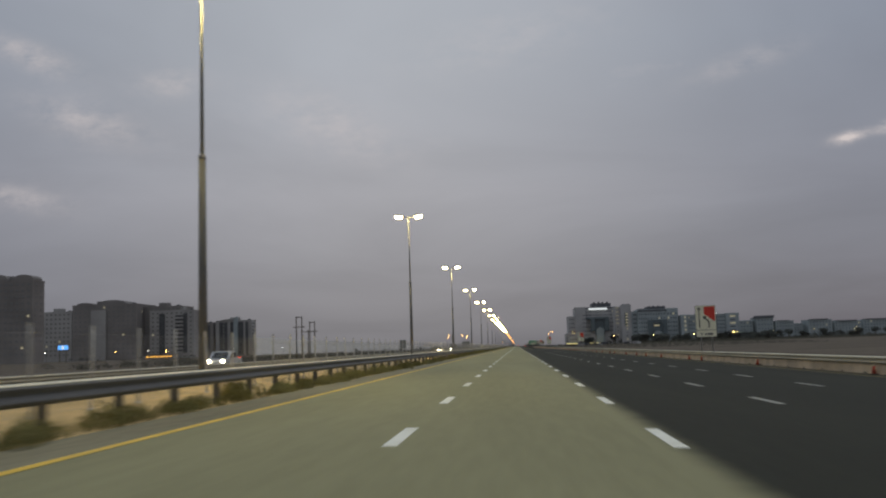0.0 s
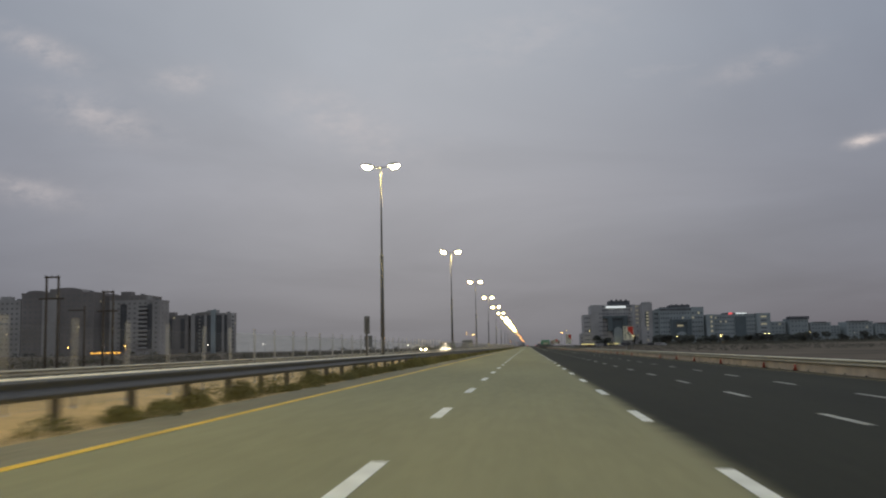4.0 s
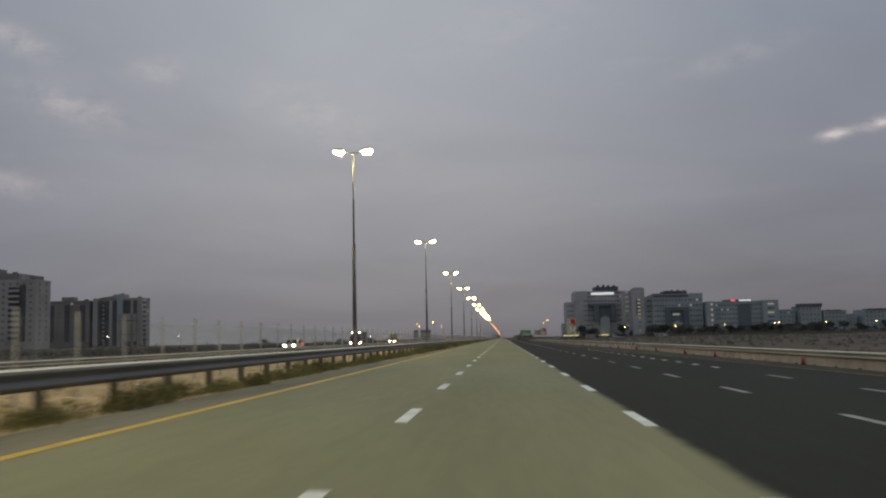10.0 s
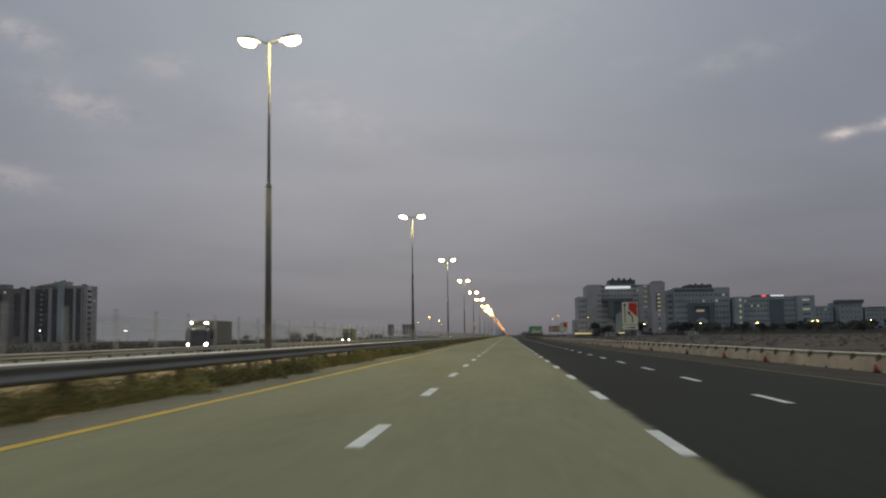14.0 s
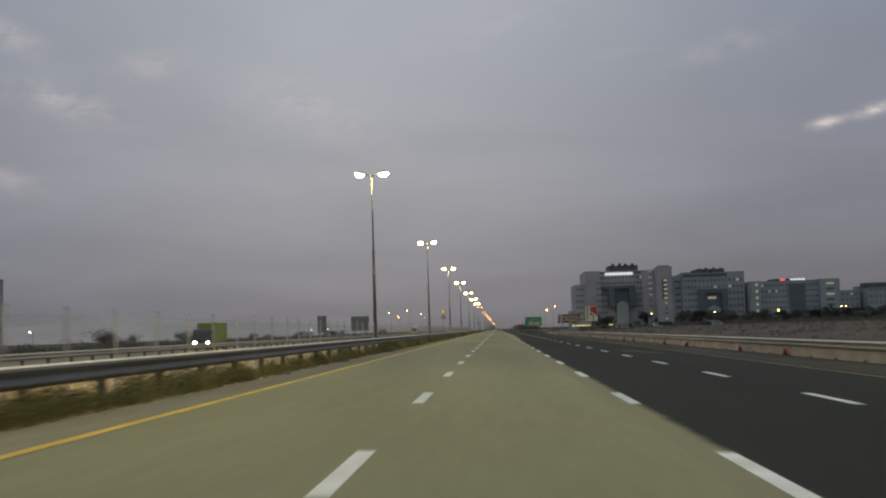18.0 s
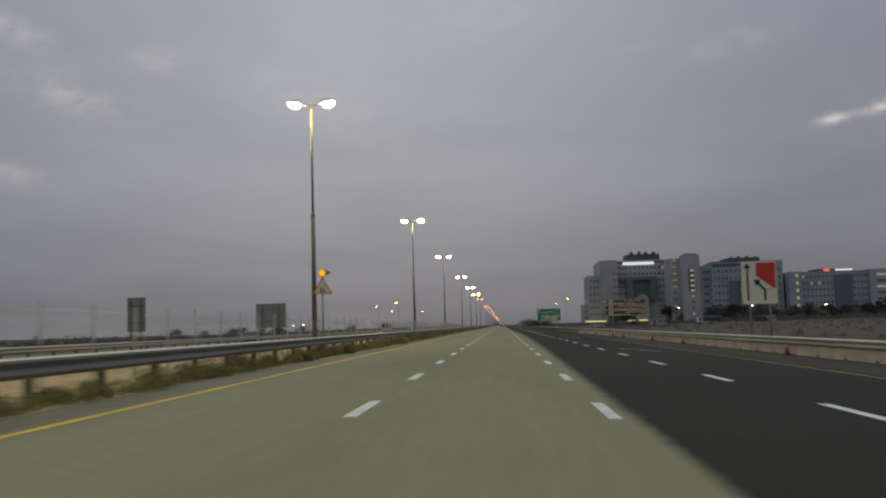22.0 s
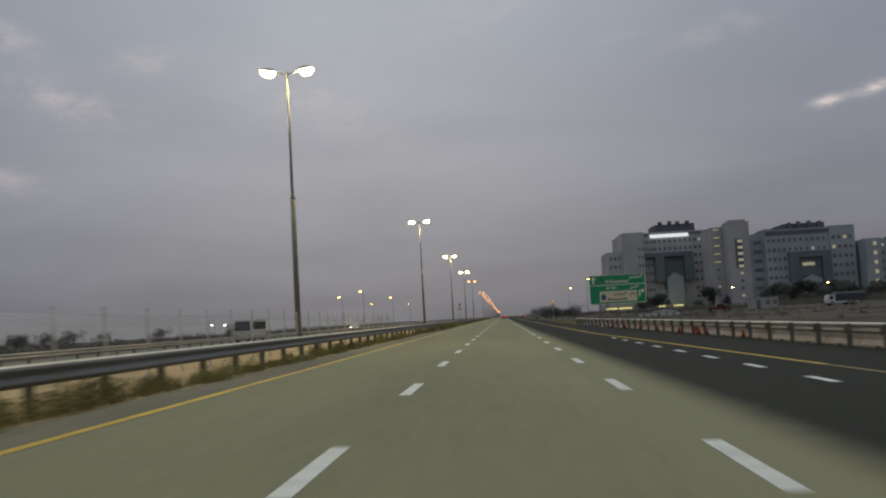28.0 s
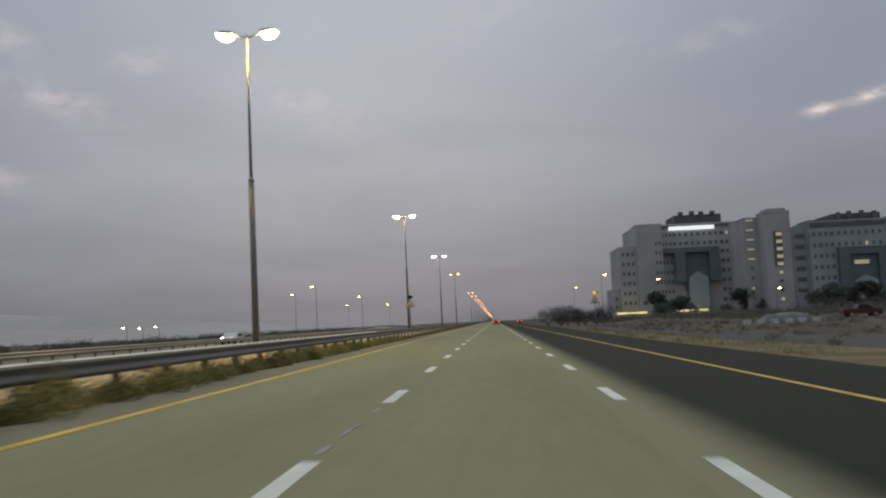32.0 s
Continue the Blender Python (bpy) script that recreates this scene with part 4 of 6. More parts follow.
warning_sign(pose(-8.05, 548, 0.24, 0, 0, 4), "triangular warning sign with lit amber beacon beside the median fence", True)
warning_sign(pose(-8.1, 828, 0.2, 0, 0, 0), "triangular warning sign with beacon beside the median rail", False)
warning_sign(pose(9.75, 827, -0.25, 0, 0, 0), "triangular warning sign with lit amber beacon on the outer verge", True)


def sign_back(m, w, z0, z1, label, legs=2):
    s = thing("sign_back", m, label, "road sign", "boards seen from behind")
    plate("panel", -w / 2, w / 2, z0, z1, 0, 0.03, SIGN_BACK, s, 0.06)
    for z in (z0 + (z1 - z0) * .25, z0 + (z1 - z0) * .75):
        bm = bmesh.new()
        bm_box(bm, -w / 2 + .1, w / 2 - .1, -0.06, -0.001, z - .04, z + .04)
        part("stiffener", bm, POST, s)
    for i in range(legs):
        x = (i - (legs - 1) / 2) * w * 0.55
        bm = bmesh.new()
        bm_tube(bm, (x, -0.12, -0.1), (x, -0.12, z1 - .1), 0.06, 0.06, 8)
        part("post", bm, POST, s)
    return s


sign_back(pose(-34.1, 644, -0.5), 4.55, 2.25, 5.85, "large grey direction board seen from behind")
sign_back(pose(-33.6, 590, -0.5), 1.75, 2.0, 5.2, "tall narrow grey board seen from behind")
sign_back(pose(-10.4, 146.8, 0.29), 0.36, 1.93, 3.08, "small dark narrow sign seen from behind", 1)
sign_back(pose(-39.4, 320.6, -0.5), 2.0, 2.1, 5.0, "grey roadside board seen from behind beside the far shoulder")

# ------------------------------------------------------------------ lamps farther off


def road_lamp(m, h, label, group, lens, d=1):
    s = thing("street_lamp", m, label, "street lamp", group)
    bm = bmesh.new()
    bm_tube(bm, (0, 0, -0.1), (0, 0, h), 0.11, 0.06, 8)
    part("shaft", bm, POLE, s)
    bm = bmesh.new()
    bm_tube(bm, (0, 0, h - 0.1), (d * 1.2, 0, h + 0.15), 0.045, 0.04, 6)
    part("arm", bm, POLE, s)
    bm = bmesh.new()
    bm_box(bm, d * 1.3 - 0.45, d * 1.3 + 0.45, -0.2, 0.2, h + 0.1, h + 0.28)
    head = part("luminaire", bm, POLE, s, bevel=0.04)
    bm = bmesh.new()
    bm_box(bm, d * 1.3 - 0.4, d * 1.3 + 0.4, -0.22, 0.17, h - 0.12, h + 0.098)
    part("lens", bm, lens, head)
    return s


for x, y, z in ((40.1, 1211, 15.9), (38.9, 1078, 16.1), (66.5, 1128.5, 15.4)):
    road_lamp(pose(x, y, -0.4), z, "tall lamp glowing orange beside the side road", "lamps of the side road", LAMP_FAR)
for x, y, z in ((112.5, 1120, 9.3), (158.5, 1120, 9.2), (204.3, 1120, 8.9), (249.5, 1120, 10.2), (256, 1128, 10.4), (296, 1120, 10.2), (341, 1120, 10), (388, 1120, 10.5), (430, 1120, 10.2)):
    road_lamp(pose(x, y, -0.4), z, "street lamp glowing yellow before the medical buildings", "lamps before the buildings", LAMP_YELLOW)
for x, y, z in ((-77.9, 1106.7, 15.4), (-58.9, 1049.5, 15.7), (-58.9, 1160.2, 15.1), (-102, 1400, 17), (-73, 1400, 16)):
    road_lamp(pose(x, y, -0.5), z, "tall lamp glowing orange beyond the opposite carriageway", "lamps beyond the opposite carriageway", LAMP_FAR, -1)
for i, (x, y, z) in enumerate(((-243, 800, 7), (-261, 690, 6), (-275, 690, 6.5), (-300, 690, 6), (-330, 640, 7), (-205, 820, 6.5), (-126, 1056, 4.9), (-120.3, 1056, 4.6), (-114.7, 1056, 4.9))):
    road_lamp(pose(x, y, -0.5), z, "small street lamp shining white beyond the opposite carriageway", "small lamps beyond the opposite carriageway", LAMP_FAR if i in (1, 3) else LAMP_SMALL, -1)

# ------------------------------------------------------------------ buildings


def window_mesh(w, h, glass, frame):
    bm = bmesh.new()
    t = 0.12
    for x0, x1, z0, z1 in ((-w / 2, w / 2, 0, t), (-w / 2, w / 2, h - t, h), (-w / 2, -w / 2 + t, t, h - t), (w / 2 - t, w / 2, t, h - t)):
        bm_box(bm, x0, x1, -0.10, 0.05, z0, z1)
    n = len(bm.faces)
    bm_box(bm, -w / 2 + t, w / 2 - t, -0.04, 0.05, t, h - t)
    bm.faces.ensure_lookup_table()
    for f in bm.faces[n:]:
        f.material_index = 1
    me = mesh("window", bm, frame)
    me.materials.append(glass)
    return me


WIN = {}


def windows(parent, x0, x1, z0, z1, floors, bays, y, wall, w=1.7, h=1.7, lit=0.0, side=None, glass=None):
    """A grid of windows over one face; side is the x of a flank that faces sideways."""
    key = (w, h, wall.name, glass.name if glass else "")
    if key not in WIN:
        WIN[key] = (window_mesh(w, h, glass or FAR_GLASS, wall), window_mesh(w, h, WIN_LIT, wall))
    for f in range(floors):
        z = z0 + (f + 0.35) * (z1 - z0) / floors
        for b in range(bays):
            u = x0 + (b + 0.5) * (x1 - x0) / bays
            me = WIN[key][1 if random.random() < lit else 0]
            m = pose(u, y, z) if side is None else pose(side[0], u, z, 0, 0, side[1])
            piece("window", me, parent, m)


def window_rows(parent, zs, xs_, y, wall, widths=(1.7,), h=2.1, lit=0.0, glass=None):
    """Windows of alternating widths at given floor centres and columns."""
    for z in zs:
        for i, x in enumerate(xs_):
            w = widths[i % len(widths)]
            key = (w, h, wall.name, glass.name if glass else "")
            if key not in WIN:
                WIN[key] = (window_mesh(w, h, glass or FAR_GLASS, wall), window_mesh(w, h, WIN_LIT, wall))
            piece("window", WIN[key][1 if random.random() < lit else 0], parent, pose(x, y, z - h / 2))


def block(name, label, category, x0, x1, y0, y1, top, wall, roof=WALL_DARK, parapet=0.9, base=-1.0, group=""):
    b = thing(name, pose(0, 0, 0), label, category, group)
    bm = bmesh.new()
    bm_box(bm, x0, x1, y0, y1, base, top)
    part("wall", bm, wall, b)
    bm = bmesh.new()
    for a in ((x0 - .15, x1 + .15, y0 - .15, y0 + .35), (x0 - .15, x1 + .15, y1 - .35, y1 + .15), (x0 - .15, x0 + .35, y0 + .35, y1 - .35), (x1 - .35, x1 + .15, y0 + .35, y1 - .35)):
        bm_box(bm, *a, top + 0.01, top + parapet)
    part("parapet", bm, wall, b)
    bm = bmesh.new()
    bm_box(bm, x0 + .36, x1 - .36, y0 + .36, y1 - .36, top + 0.01, top + 0.2)
    part("roof", bm, roof, b)
    return b


# hospital wing with the lit roof sign
h1 = block("hospital_building", "pale stone hospital wing with lit roof sign and glazed portal", "building", 78, 132, 1250, 1300, 47.5, WALL_A)
add_box(h1, "stair_block", WALL_A, 77.4, 91, 1244, 1262, -1, 48.6)
add_box(h1, "lower_wing", WALL_A, 68.2, 77.38, 1246, 1285, -1, 37.2)
add_box(h1, "end_wing", WALL_A, 64.7, 68.18, 1250, 1282, -1, 15)
add_box(h1, "roof_house", WALL_DARK, 100, 125, 1254, 1280, 47.8, 53.4)
for x in (102, 108, 113, 119):
    add_box(h1, "roof_unit", WALL_DARK, x, x + 2.4, 1252, 1254, 53.4, 54.3 + random.random())
add_box(h1, "roof_sign", SIGN_LIT, 95.5, 119.5, 1247.6, 1248.0, 44.8, 46.9, "long white illuminated roof sign")
for x0, x1, z0, z1 in ((91.5, 121, 32.6, 35.2), (97.5, 103, 17, 32.6), (115.5, 121, 17, 32.6)):
    add_box(h1, "portal", WALL_TEAL, x0, x1, 1245.5, 1249.9, z0, z1, "blue-green glazed portal")
add_box(h1, "portal_glazing", WALL_TEAL, 103.02, 115.48, 1248.5, 1249.9, 12, 32.5)
for k in range(1, 6):
    add_box(h1, "transom", WALL_DARK, 103.1, 115.4, 1248.3, 1248.49, 5 + 5.0 * k, 5.4 + 5.0 * k)
bm = bmesh.new()
bm_prism(bm, [(104.2, -1), (114.3, -1), (114.3, 19.2), (109.2, 22.2), (104.2, 19.2)], "y", 1245.2, 1248.2)
part("entrance_pier", bm, WALL_B, h1, "grey gabled entrance pier")
add_box(h1, "roof_edge", WALL_DARK, 91.2, 131.6, 1249.55, 1249.8, 46.1, 47.6)
window_rows(h1, (42.6, 37.8), (98.6, 101.6, 104.8, 108.0, 111.2, 114.4, 117.6, 120.6), 1249.9, WALL_A, (1.9, 1.6))
window_rows(h1, (42.6, 37.8, 33.0, 27.8, 22.6, 17.4, 12.2, 7.0), (123.6, 126.4, 129.4), 1249.9, WALL_A, (2.2, 1.6), lit=0.04)
window_rows(h1, (42.6, 37.8, 33.0, 27.8, 22.6, 17.4, 12.2, 7.0), (92.2, 94.3, 96.4), 1249.9, WALL_A, (1.5, 1.3))
window_rows(h1, (33.0, 27.8, 22.6, 17.4, 12.2, 7.0), (70.2, 72.8, 75.4), 1245.9, WALL_A, (1.4, 1.8))
window_rows(h1, (38.0, 33.0, 27.8, 22.6, 17.4, 12.2), (87.6, 89.6), 1243.9, WALL_A, (1.3,))
window_rows(h1, (9.5, 5.0), (66.0,), 1249.9, WALL_A, (1.6,))
add_box(h1, "canopy", STRIP_LIT, 64.5, 80, 1238, 1240, 1.3, 2.2, "yellow lit canopy fascia")
add_box(h1, "canopy", STRIP_LIT, 95.5, 111.5, 1238, 1240, 1.3, 2.2, "yellow lit canopy fascia")
for x in (65, 72, 79.5, 96, 103.5, 111):
    add_box(h1, "canopy_post", WALL_A, x, x + 0.4, 1238.4, 1239.6, -1, 1.29)

tw = block("stair_tower", "pale stone stair tower with a lit window strip", "building", 132.4, 144.6, 1200, 1213, 46.9, WALL_A)
add_box(tw, "window_strip", WALL_TEAL, 136.2, 140.2, 1199.6, 1199.98, 21, 38)
windows(tw, 136.6, 141, 20, 38, 5, 1, 1199.5, WALL_A, 3.0, 1.8, 1.0)
windows(tw, 137.4, 140.4, 3, 20, 4, 1, 1199.9, WALL_A, 2.0, 1.6, 0.4)
bm = bmesh.new()
bm_prism(bm, [(133.4, 47.81), (143.6, 47.81), (143.0, 49.2), (134.0, 49.2)], "y", 1201.5, 1211.5)
part("roof_cap", bm, WALL_A, tw)
ln_ = block("link_wing", "recessed link wing with yellow lit stair windows", "building", 125.6, 132.38, 1212.4, 1240, 45.4, WALL_A)
windows(ln_, 126, 131.2, 23.5, 47.5, 5, 1, 1212.3, WALL_A, 3.6, 1.0, 1.0)
windows(ln_, 126, 131.2, 4, 23.5, 4, 1, 1212.3, WALL_A, 1.6, 1.4, 0.3)

h2 = block("hospital_building", "grey stone hospital wing with dark roof house and teal portal", "building", 152, 201, 1195, 1240, 40.6, WALL_B)
add_box(h2, "side_wing", WALL_B, 144.8, 151.98, 1202, 1235, -1, 39.2)
add_box(h2, "end_bay", WALL_B, 187.5, 201.4, 1193.5, 1200, -1, 41.9)
add_box(h2, "roof_house", WALL_DARK, 164.5, 187, 1199, 1225, 41.0, 44.8)
add_box(h2, "roof_house", WALL_DARK, 154, 163, 1203, 1220, 41.0, 42.6)
for x in (166, 171, 177, 183):
    add_box(h2, "roof_unit", WALL_DARK, x, x + 1.8, 1197, 1198.9, 41.0, 45.3 + random.random() * .8)
for x0, x1, z0, z1 in ((164, 187, 24.8, 28), (164, 169, 9, 24.8), (182, 187, 9, 24.8)):
    add_box(h2, "portal", WALL_TEAL, x0, x1, 1191.5, 1194.9, z0, z1, "blue-green glazed portal")
add_box(h2, "portal_edge", WALL_B, 163.8, 187.2, 1191.2, 1194.9, 28.02, 28.5)
add_box(h2, "portal_glazing", WALL_TEAL, 169.02, 181.98, 1193.4, 1194.9, 3, 24.7)
for k in range(1, 4):
    add_box(h2, "transom", WALL_DARK, 169.1, 181.9, 1193.2, 1193.39, 4 + 5.1 * k, 4.4 + 5.1 * k)
add_box(h2, "lit_window", WIN_LIT, 171.2, 178.0, 1193.1, 1193.38, 20.0, 21.9)
bm = bmesh.new()
bm_prism(bm, [(170.4, -1), (180.6, -1), (180.6, 12.2), (175.5, 14.6), (170.4, 12.2)], "y", 1190.4, 1193.1)
part("entrance_pier", bm, WALL_B, h2, "pale gabled entrance pier")
add_box(h2, "roof_edge", WALL_DARK, 152.2, 187.4, 1194.5, 1194.8, 38.6, 40.7)
FLOORS2 = (35.2, 29.9, 24.6, 19.4, 14.2, 9.0)
window_rows(h2, FLOORS2, (153.8, 156.6, 159.4, 162.2), 1194.9, WALL_B, (1.5, 1.9), 2.1, 0.03)
window_rows(h2, FLOORS2, (189.4, 192.6, 195.8, 198.8), 1193.4, WALL_B, (2.2, 1.6), 2.1, 0.03)
window_rows(h2, FLOORS2[:2], (165.4, 168.6, 171.8, 175.0, 178.2, 181.4, 184.6), 1194.9, WALL_B, (1.6,), 2.0, 0.03)
# balcony recesses drawn as dark bands on the wall, their shade in the colour
for z in FLOORS2:
    add_box(h2, "recess", FAR_GLASS, 147.0, 151.2, 1201.6, 1201.95, z - 0.9, z + 0.9, "wide dark band standing in for a shaded balcony recess")

h3 = block("clinic_building", "grey clinic building with red and white lit roof sign", "building", 203, 272, 1185, 1225, 31.6, WALL_B)
add_box(h3, "stair_bay", WALL_B, 202.6, 211, 1182.5, 1190, -1, 32.8)
windows(h3, 205.5, 210, 6, 32, 5, 1, 1182.4, WALL_B, 2.2, 2.4, 1.0)
add_box(h3, "roof_house", WALL_DARK, 224, 247, 1190, 1210, 32.0, 34.4)
add_box(h3, "roof_sign", SIGN_LIT_RED, 227.5, 231.5, 1186, 1186.4, 32.6, 34.2, "red lit roof sign")
add_box(h3, "roof_sign", SIGN_LIT, 235.5, 247, 1186, 1186.4, 32.8, 34.0, "white lit roof sign")
add_box(h3, "portal_glazing", WALL_TEAL, 234, 246, 1183.4, 1184.9, 6, 30)
add_box(h3, "end_tower", WALL_B, 257, 272.3, 1181, 1195, -1, 33)
windows(h3, 259.5, 270, 10, 31, 5, 1, 1180.9, WALL_B, 6.5, 1.8, 0.5)
windows(h3, 211.5, 233.5, 4, 31, 6, 8, 1184.9, WALL_B, 1.6, 1.7, 0.03)
windows(h3, 246.5, 256.8, 4, 31, 6, 4, 1184.9, WALL_B, 1.6, 1.7, 0.02)
for x0, x1, y, t_, cap in ((274, 291, 1190, 22.5, 0), (293, 313, 1180, 25.5, 28.5), (315, 337, 1180, 20.5, 22), (340, 352, 1195, 17, 0), (356, 384, 1185, 20.6, 22.5), (388, 420, 1190, 18, 20), (426, 470, 1200, 19, 21), (480, 540, 1210, 20, 0)):
    b = block("clinic_building", "low grey clinic block among trees", "building", x0, x1, y, y + 30, t_, WALL_B, group="low clinic blocks")
    if cap:
        add_box(b, "roof_house", WALL_DARK, x0 - 1 if cap > 28 else x0 + 3, x1 + 1 if cap > 28 else x1 - 5, y - 1, y + 12, cap - 3 if cap > 28 else t_ + 0.9, cap)
    windows(b, x0 + 1, x1 - 1, 5, t_, 4, max(3, int((x1 - x0) / 3.6)), y - 0.1, WALL_B, 1.6, 1.6, 0.04)

# apartment blocks beyond the opposite carriageway
APT = "apartment blocks"


def apartments(x0, x1, y0, y1, top, wall, floors, bays, label, glassy=0, lit=0.02):
    b = block("apartment_building", label, "building", x0, x1, y0, y1, top, wall, group=APT, base=-1.5)
    b.matrix_basis = pose(0, -9, 0)
    windows(b, x0 + .8, x1 - .8, 3, top, floors, bays, y0 - .1, wall, 1.8, 1.5, lit, None, APT_GLASS)
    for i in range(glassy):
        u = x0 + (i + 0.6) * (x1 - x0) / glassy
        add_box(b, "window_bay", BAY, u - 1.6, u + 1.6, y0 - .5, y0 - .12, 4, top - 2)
    side = max(2, int((y1 - y0) / 6))
    windows(b, y0 + 1, y1 - 1, 3, top, floors, side, 0, wall, 1.8, 1.5, lit, (x1 + .1, 90), APT_GLASS)
    add_box(b, "roof_house", wall, x0 + (x1 - x0) * .35, x0 + (x1 - x0) * .6, y0 + 4, y0 + 11, top + .2, top + 3.6)
    add_box(b, "roof_tank", WALL_DARK, x1 - 4.5, x1 - 2.5, y0 + 3, y0 + 5.5, top + .2, top + 1.8)
    return b


def arched_roof(parent, x0, x1, y0, y1, z0, z1):
    """A shallow barrel roof over a raised storey."""
    out = [(x0, z0), (x1, z0)] + [((x0 + x1) / 2 + (x1 - x0) / 2 * math.cos(radians(a)), z0 + 0.8 + (z1 - z0 - 0.8) * math.sin(radians(a))) for a in range(0, 181, 15)]
    bm = bmesh.new()
    bm_prism(bm, out, "y", y0, y1)
    return part("arched_roof", bm, WALL_L2, parent, "shallow arched roof")


def balconies(parent, x0, x1, z0, z1, floors, y, wall):
    """A stack of balconies: slab and parapet before a dark opening on each floor."""
    for f in range(floors):
        z = z0 + f * (z1 - z0) / floors
        bm = bmesh.new()
        bm_box(bm, x0, x1, y - 1.3, y - 0.02, z, z + 0.2)
        bm_box(bm, x0, x1, y - 1.3, y - 1.15, z + 0.2, z + 1.2)
        part("balcony", bm, wall, parent)
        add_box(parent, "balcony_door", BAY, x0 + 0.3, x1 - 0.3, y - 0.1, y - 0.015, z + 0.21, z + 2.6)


b = apartments(-299, -265, 505, 518, 45, WALL_L2, 12, 10, "tall brown apartment tower with arched roof storeys")
arched_roof(b, -276.5, -265.4, 505.3, 516, 46.0, 49.0)
arched_roof(b, -292, -280, 505.3, 516, 46.0, 49.4)
b = apartments(-372, -346, 720, 745, 38, WALL_L, 10, 7, "pale apartment block with rows of balconies")
b = apartments(-345.5, -294, 720, 760, 42.5, WALL_L2, 11, 13, "long brown apartment block with stepped roofline")
arched_roof(b, -326, -303, 722, 742, 43.2, 46.8)
arched_roof(b, -343, -330, 722, 738, 43.2, 45.2)
add_box(b, "pale_bay", WALL_L, -330, -318, 718.6, 719.8, -1, 39)
apartments(-293.6, -264, 735, 765, 40.5, WALL_L2, 11, 8, "brown apartment block beside the grey one")
b = apartments(-288.5, -252.5, 733, 750, 36.8, WALL_L, 10, 9, "pale grey apartment block with dark window bays", 2)
add_box(b, "stair_head", WALL_L, -270, -262, 736, 744, 37, 41)
add_box(b, "dark_bay", BAY, -280.5, -278.2, 732.2, 732.85, 3, 35)
balconies(b, -268, -261, 4, 34, 10, 732.85, WALL_L)
apartments(-309, -277, 855, 870, 30.5, WALL_L2, 9, 7, "dark glazed apartment block", 3)
b = apartments(-275.2, -241.5, 858, 872, 31.8, WALL_L, 9, 8, "pale apartment block with dark glass bays and curved end", 3, 0.01)
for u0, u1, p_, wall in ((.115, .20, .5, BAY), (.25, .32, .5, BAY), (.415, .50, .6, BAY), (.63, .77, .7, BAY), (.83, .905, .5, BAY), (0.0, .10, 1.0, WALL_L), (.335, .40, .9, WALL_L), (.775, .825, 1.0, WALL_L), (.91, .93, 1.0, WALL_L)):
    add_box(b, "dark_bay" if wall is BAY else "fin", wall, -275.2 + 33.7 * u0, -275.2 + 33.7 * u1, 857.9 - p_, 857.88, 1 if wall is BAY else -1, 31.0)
balconies(b, -268.4, -266.9, 4, 30, 9, 857.85, WALL_L)
bm = bmesh.new()
bm_prism(bm, [(-258.2, -1), (-254.2, -1), (-254.2, 36.0), (-258.2, 34.8)], "y", 856.4, 857.87)
part("blue_slab", bm, WALL_B, b, "smooth blue-grey slab rising over the roof")
bm = bmesh.new()
bm_prism(bm, [(-270.7, 32.7), (-258.3, 32.7), (-258.3, 34.7), (-270.7, 33.0)], "y", 857, 858)
part("roof_fin", bm, WALL_L, b)
bm = bmesh.new()
bm_tube(bm, (-242.9, 861.5, -1), (-242.9, 861.5, 32.0), 2.4, 2.4, 20)
part("round_corner", bm, WALL_L, b, "rounded corner bay")
for f in range(9):
    bm = bmesh.new()
    bm_tube(bm, (-242.9, 861.5, 4 + f * 3.1), (-242.9, 861.5, 5.3 + f * 3.1), 2.46, 2.46, 20)
    part("window_band", bm, BAY, b)
apartments(-420, -376, 640, 680, 36, WALL_L, 9, 9, "pale apartment block far along the opposite side")
apartments(-470, -400, 505, 560, 38, WALL_L2, 10, 12, "brown apartment block at the edge of the estate")
# shop lights at the foot of the estate
shop = thing("shop_front", pose(0, -9, 0), "row of lit shop fronts at the foot of the apartments", "shop")
for k in range(8):
    add_box(shop, "lit_fascia", glow("shop_light", (1.0, 0.5, 0.08), 1.1) if k == 0 else bpy.data.materials["shop_light"], -236 + 2.15 * k, -234.8 + 2.15 * k + random.random() * .8, 594, 594.3, 1.0 + 0.12 * (k % 3), 1.7 + random.random() * .3)
add_box(shop, "shop_wall", WALL_L2, -238, -217, 594.32, 599, -0.7, 2.6)
add_box(shop, "shop_roof", WALL_DARK, -238.3, -216.7, 594.0, 599.3, 2.61, 2.8)
bl = thing("billboard", pose(-196, 391, -0.5), "small blue illuminated billboard on two posts", "billboard")
add_box(bl, "panel", BLUE_LIT, -2.2, 2.2, -0.15, 0.15, 6.2, 8.0, "glowing blue panel", 0.03)
add_box(bl, "logo", SIGN_LIT, -0.5, 0.5, -0.2, -0.151, 6.4, 7.8)
for x in (-1.6, 1.3):
    add_box(bl, "post", POST, x, x + 0.3, -0.1, 0.1, -0.2, 6.19)
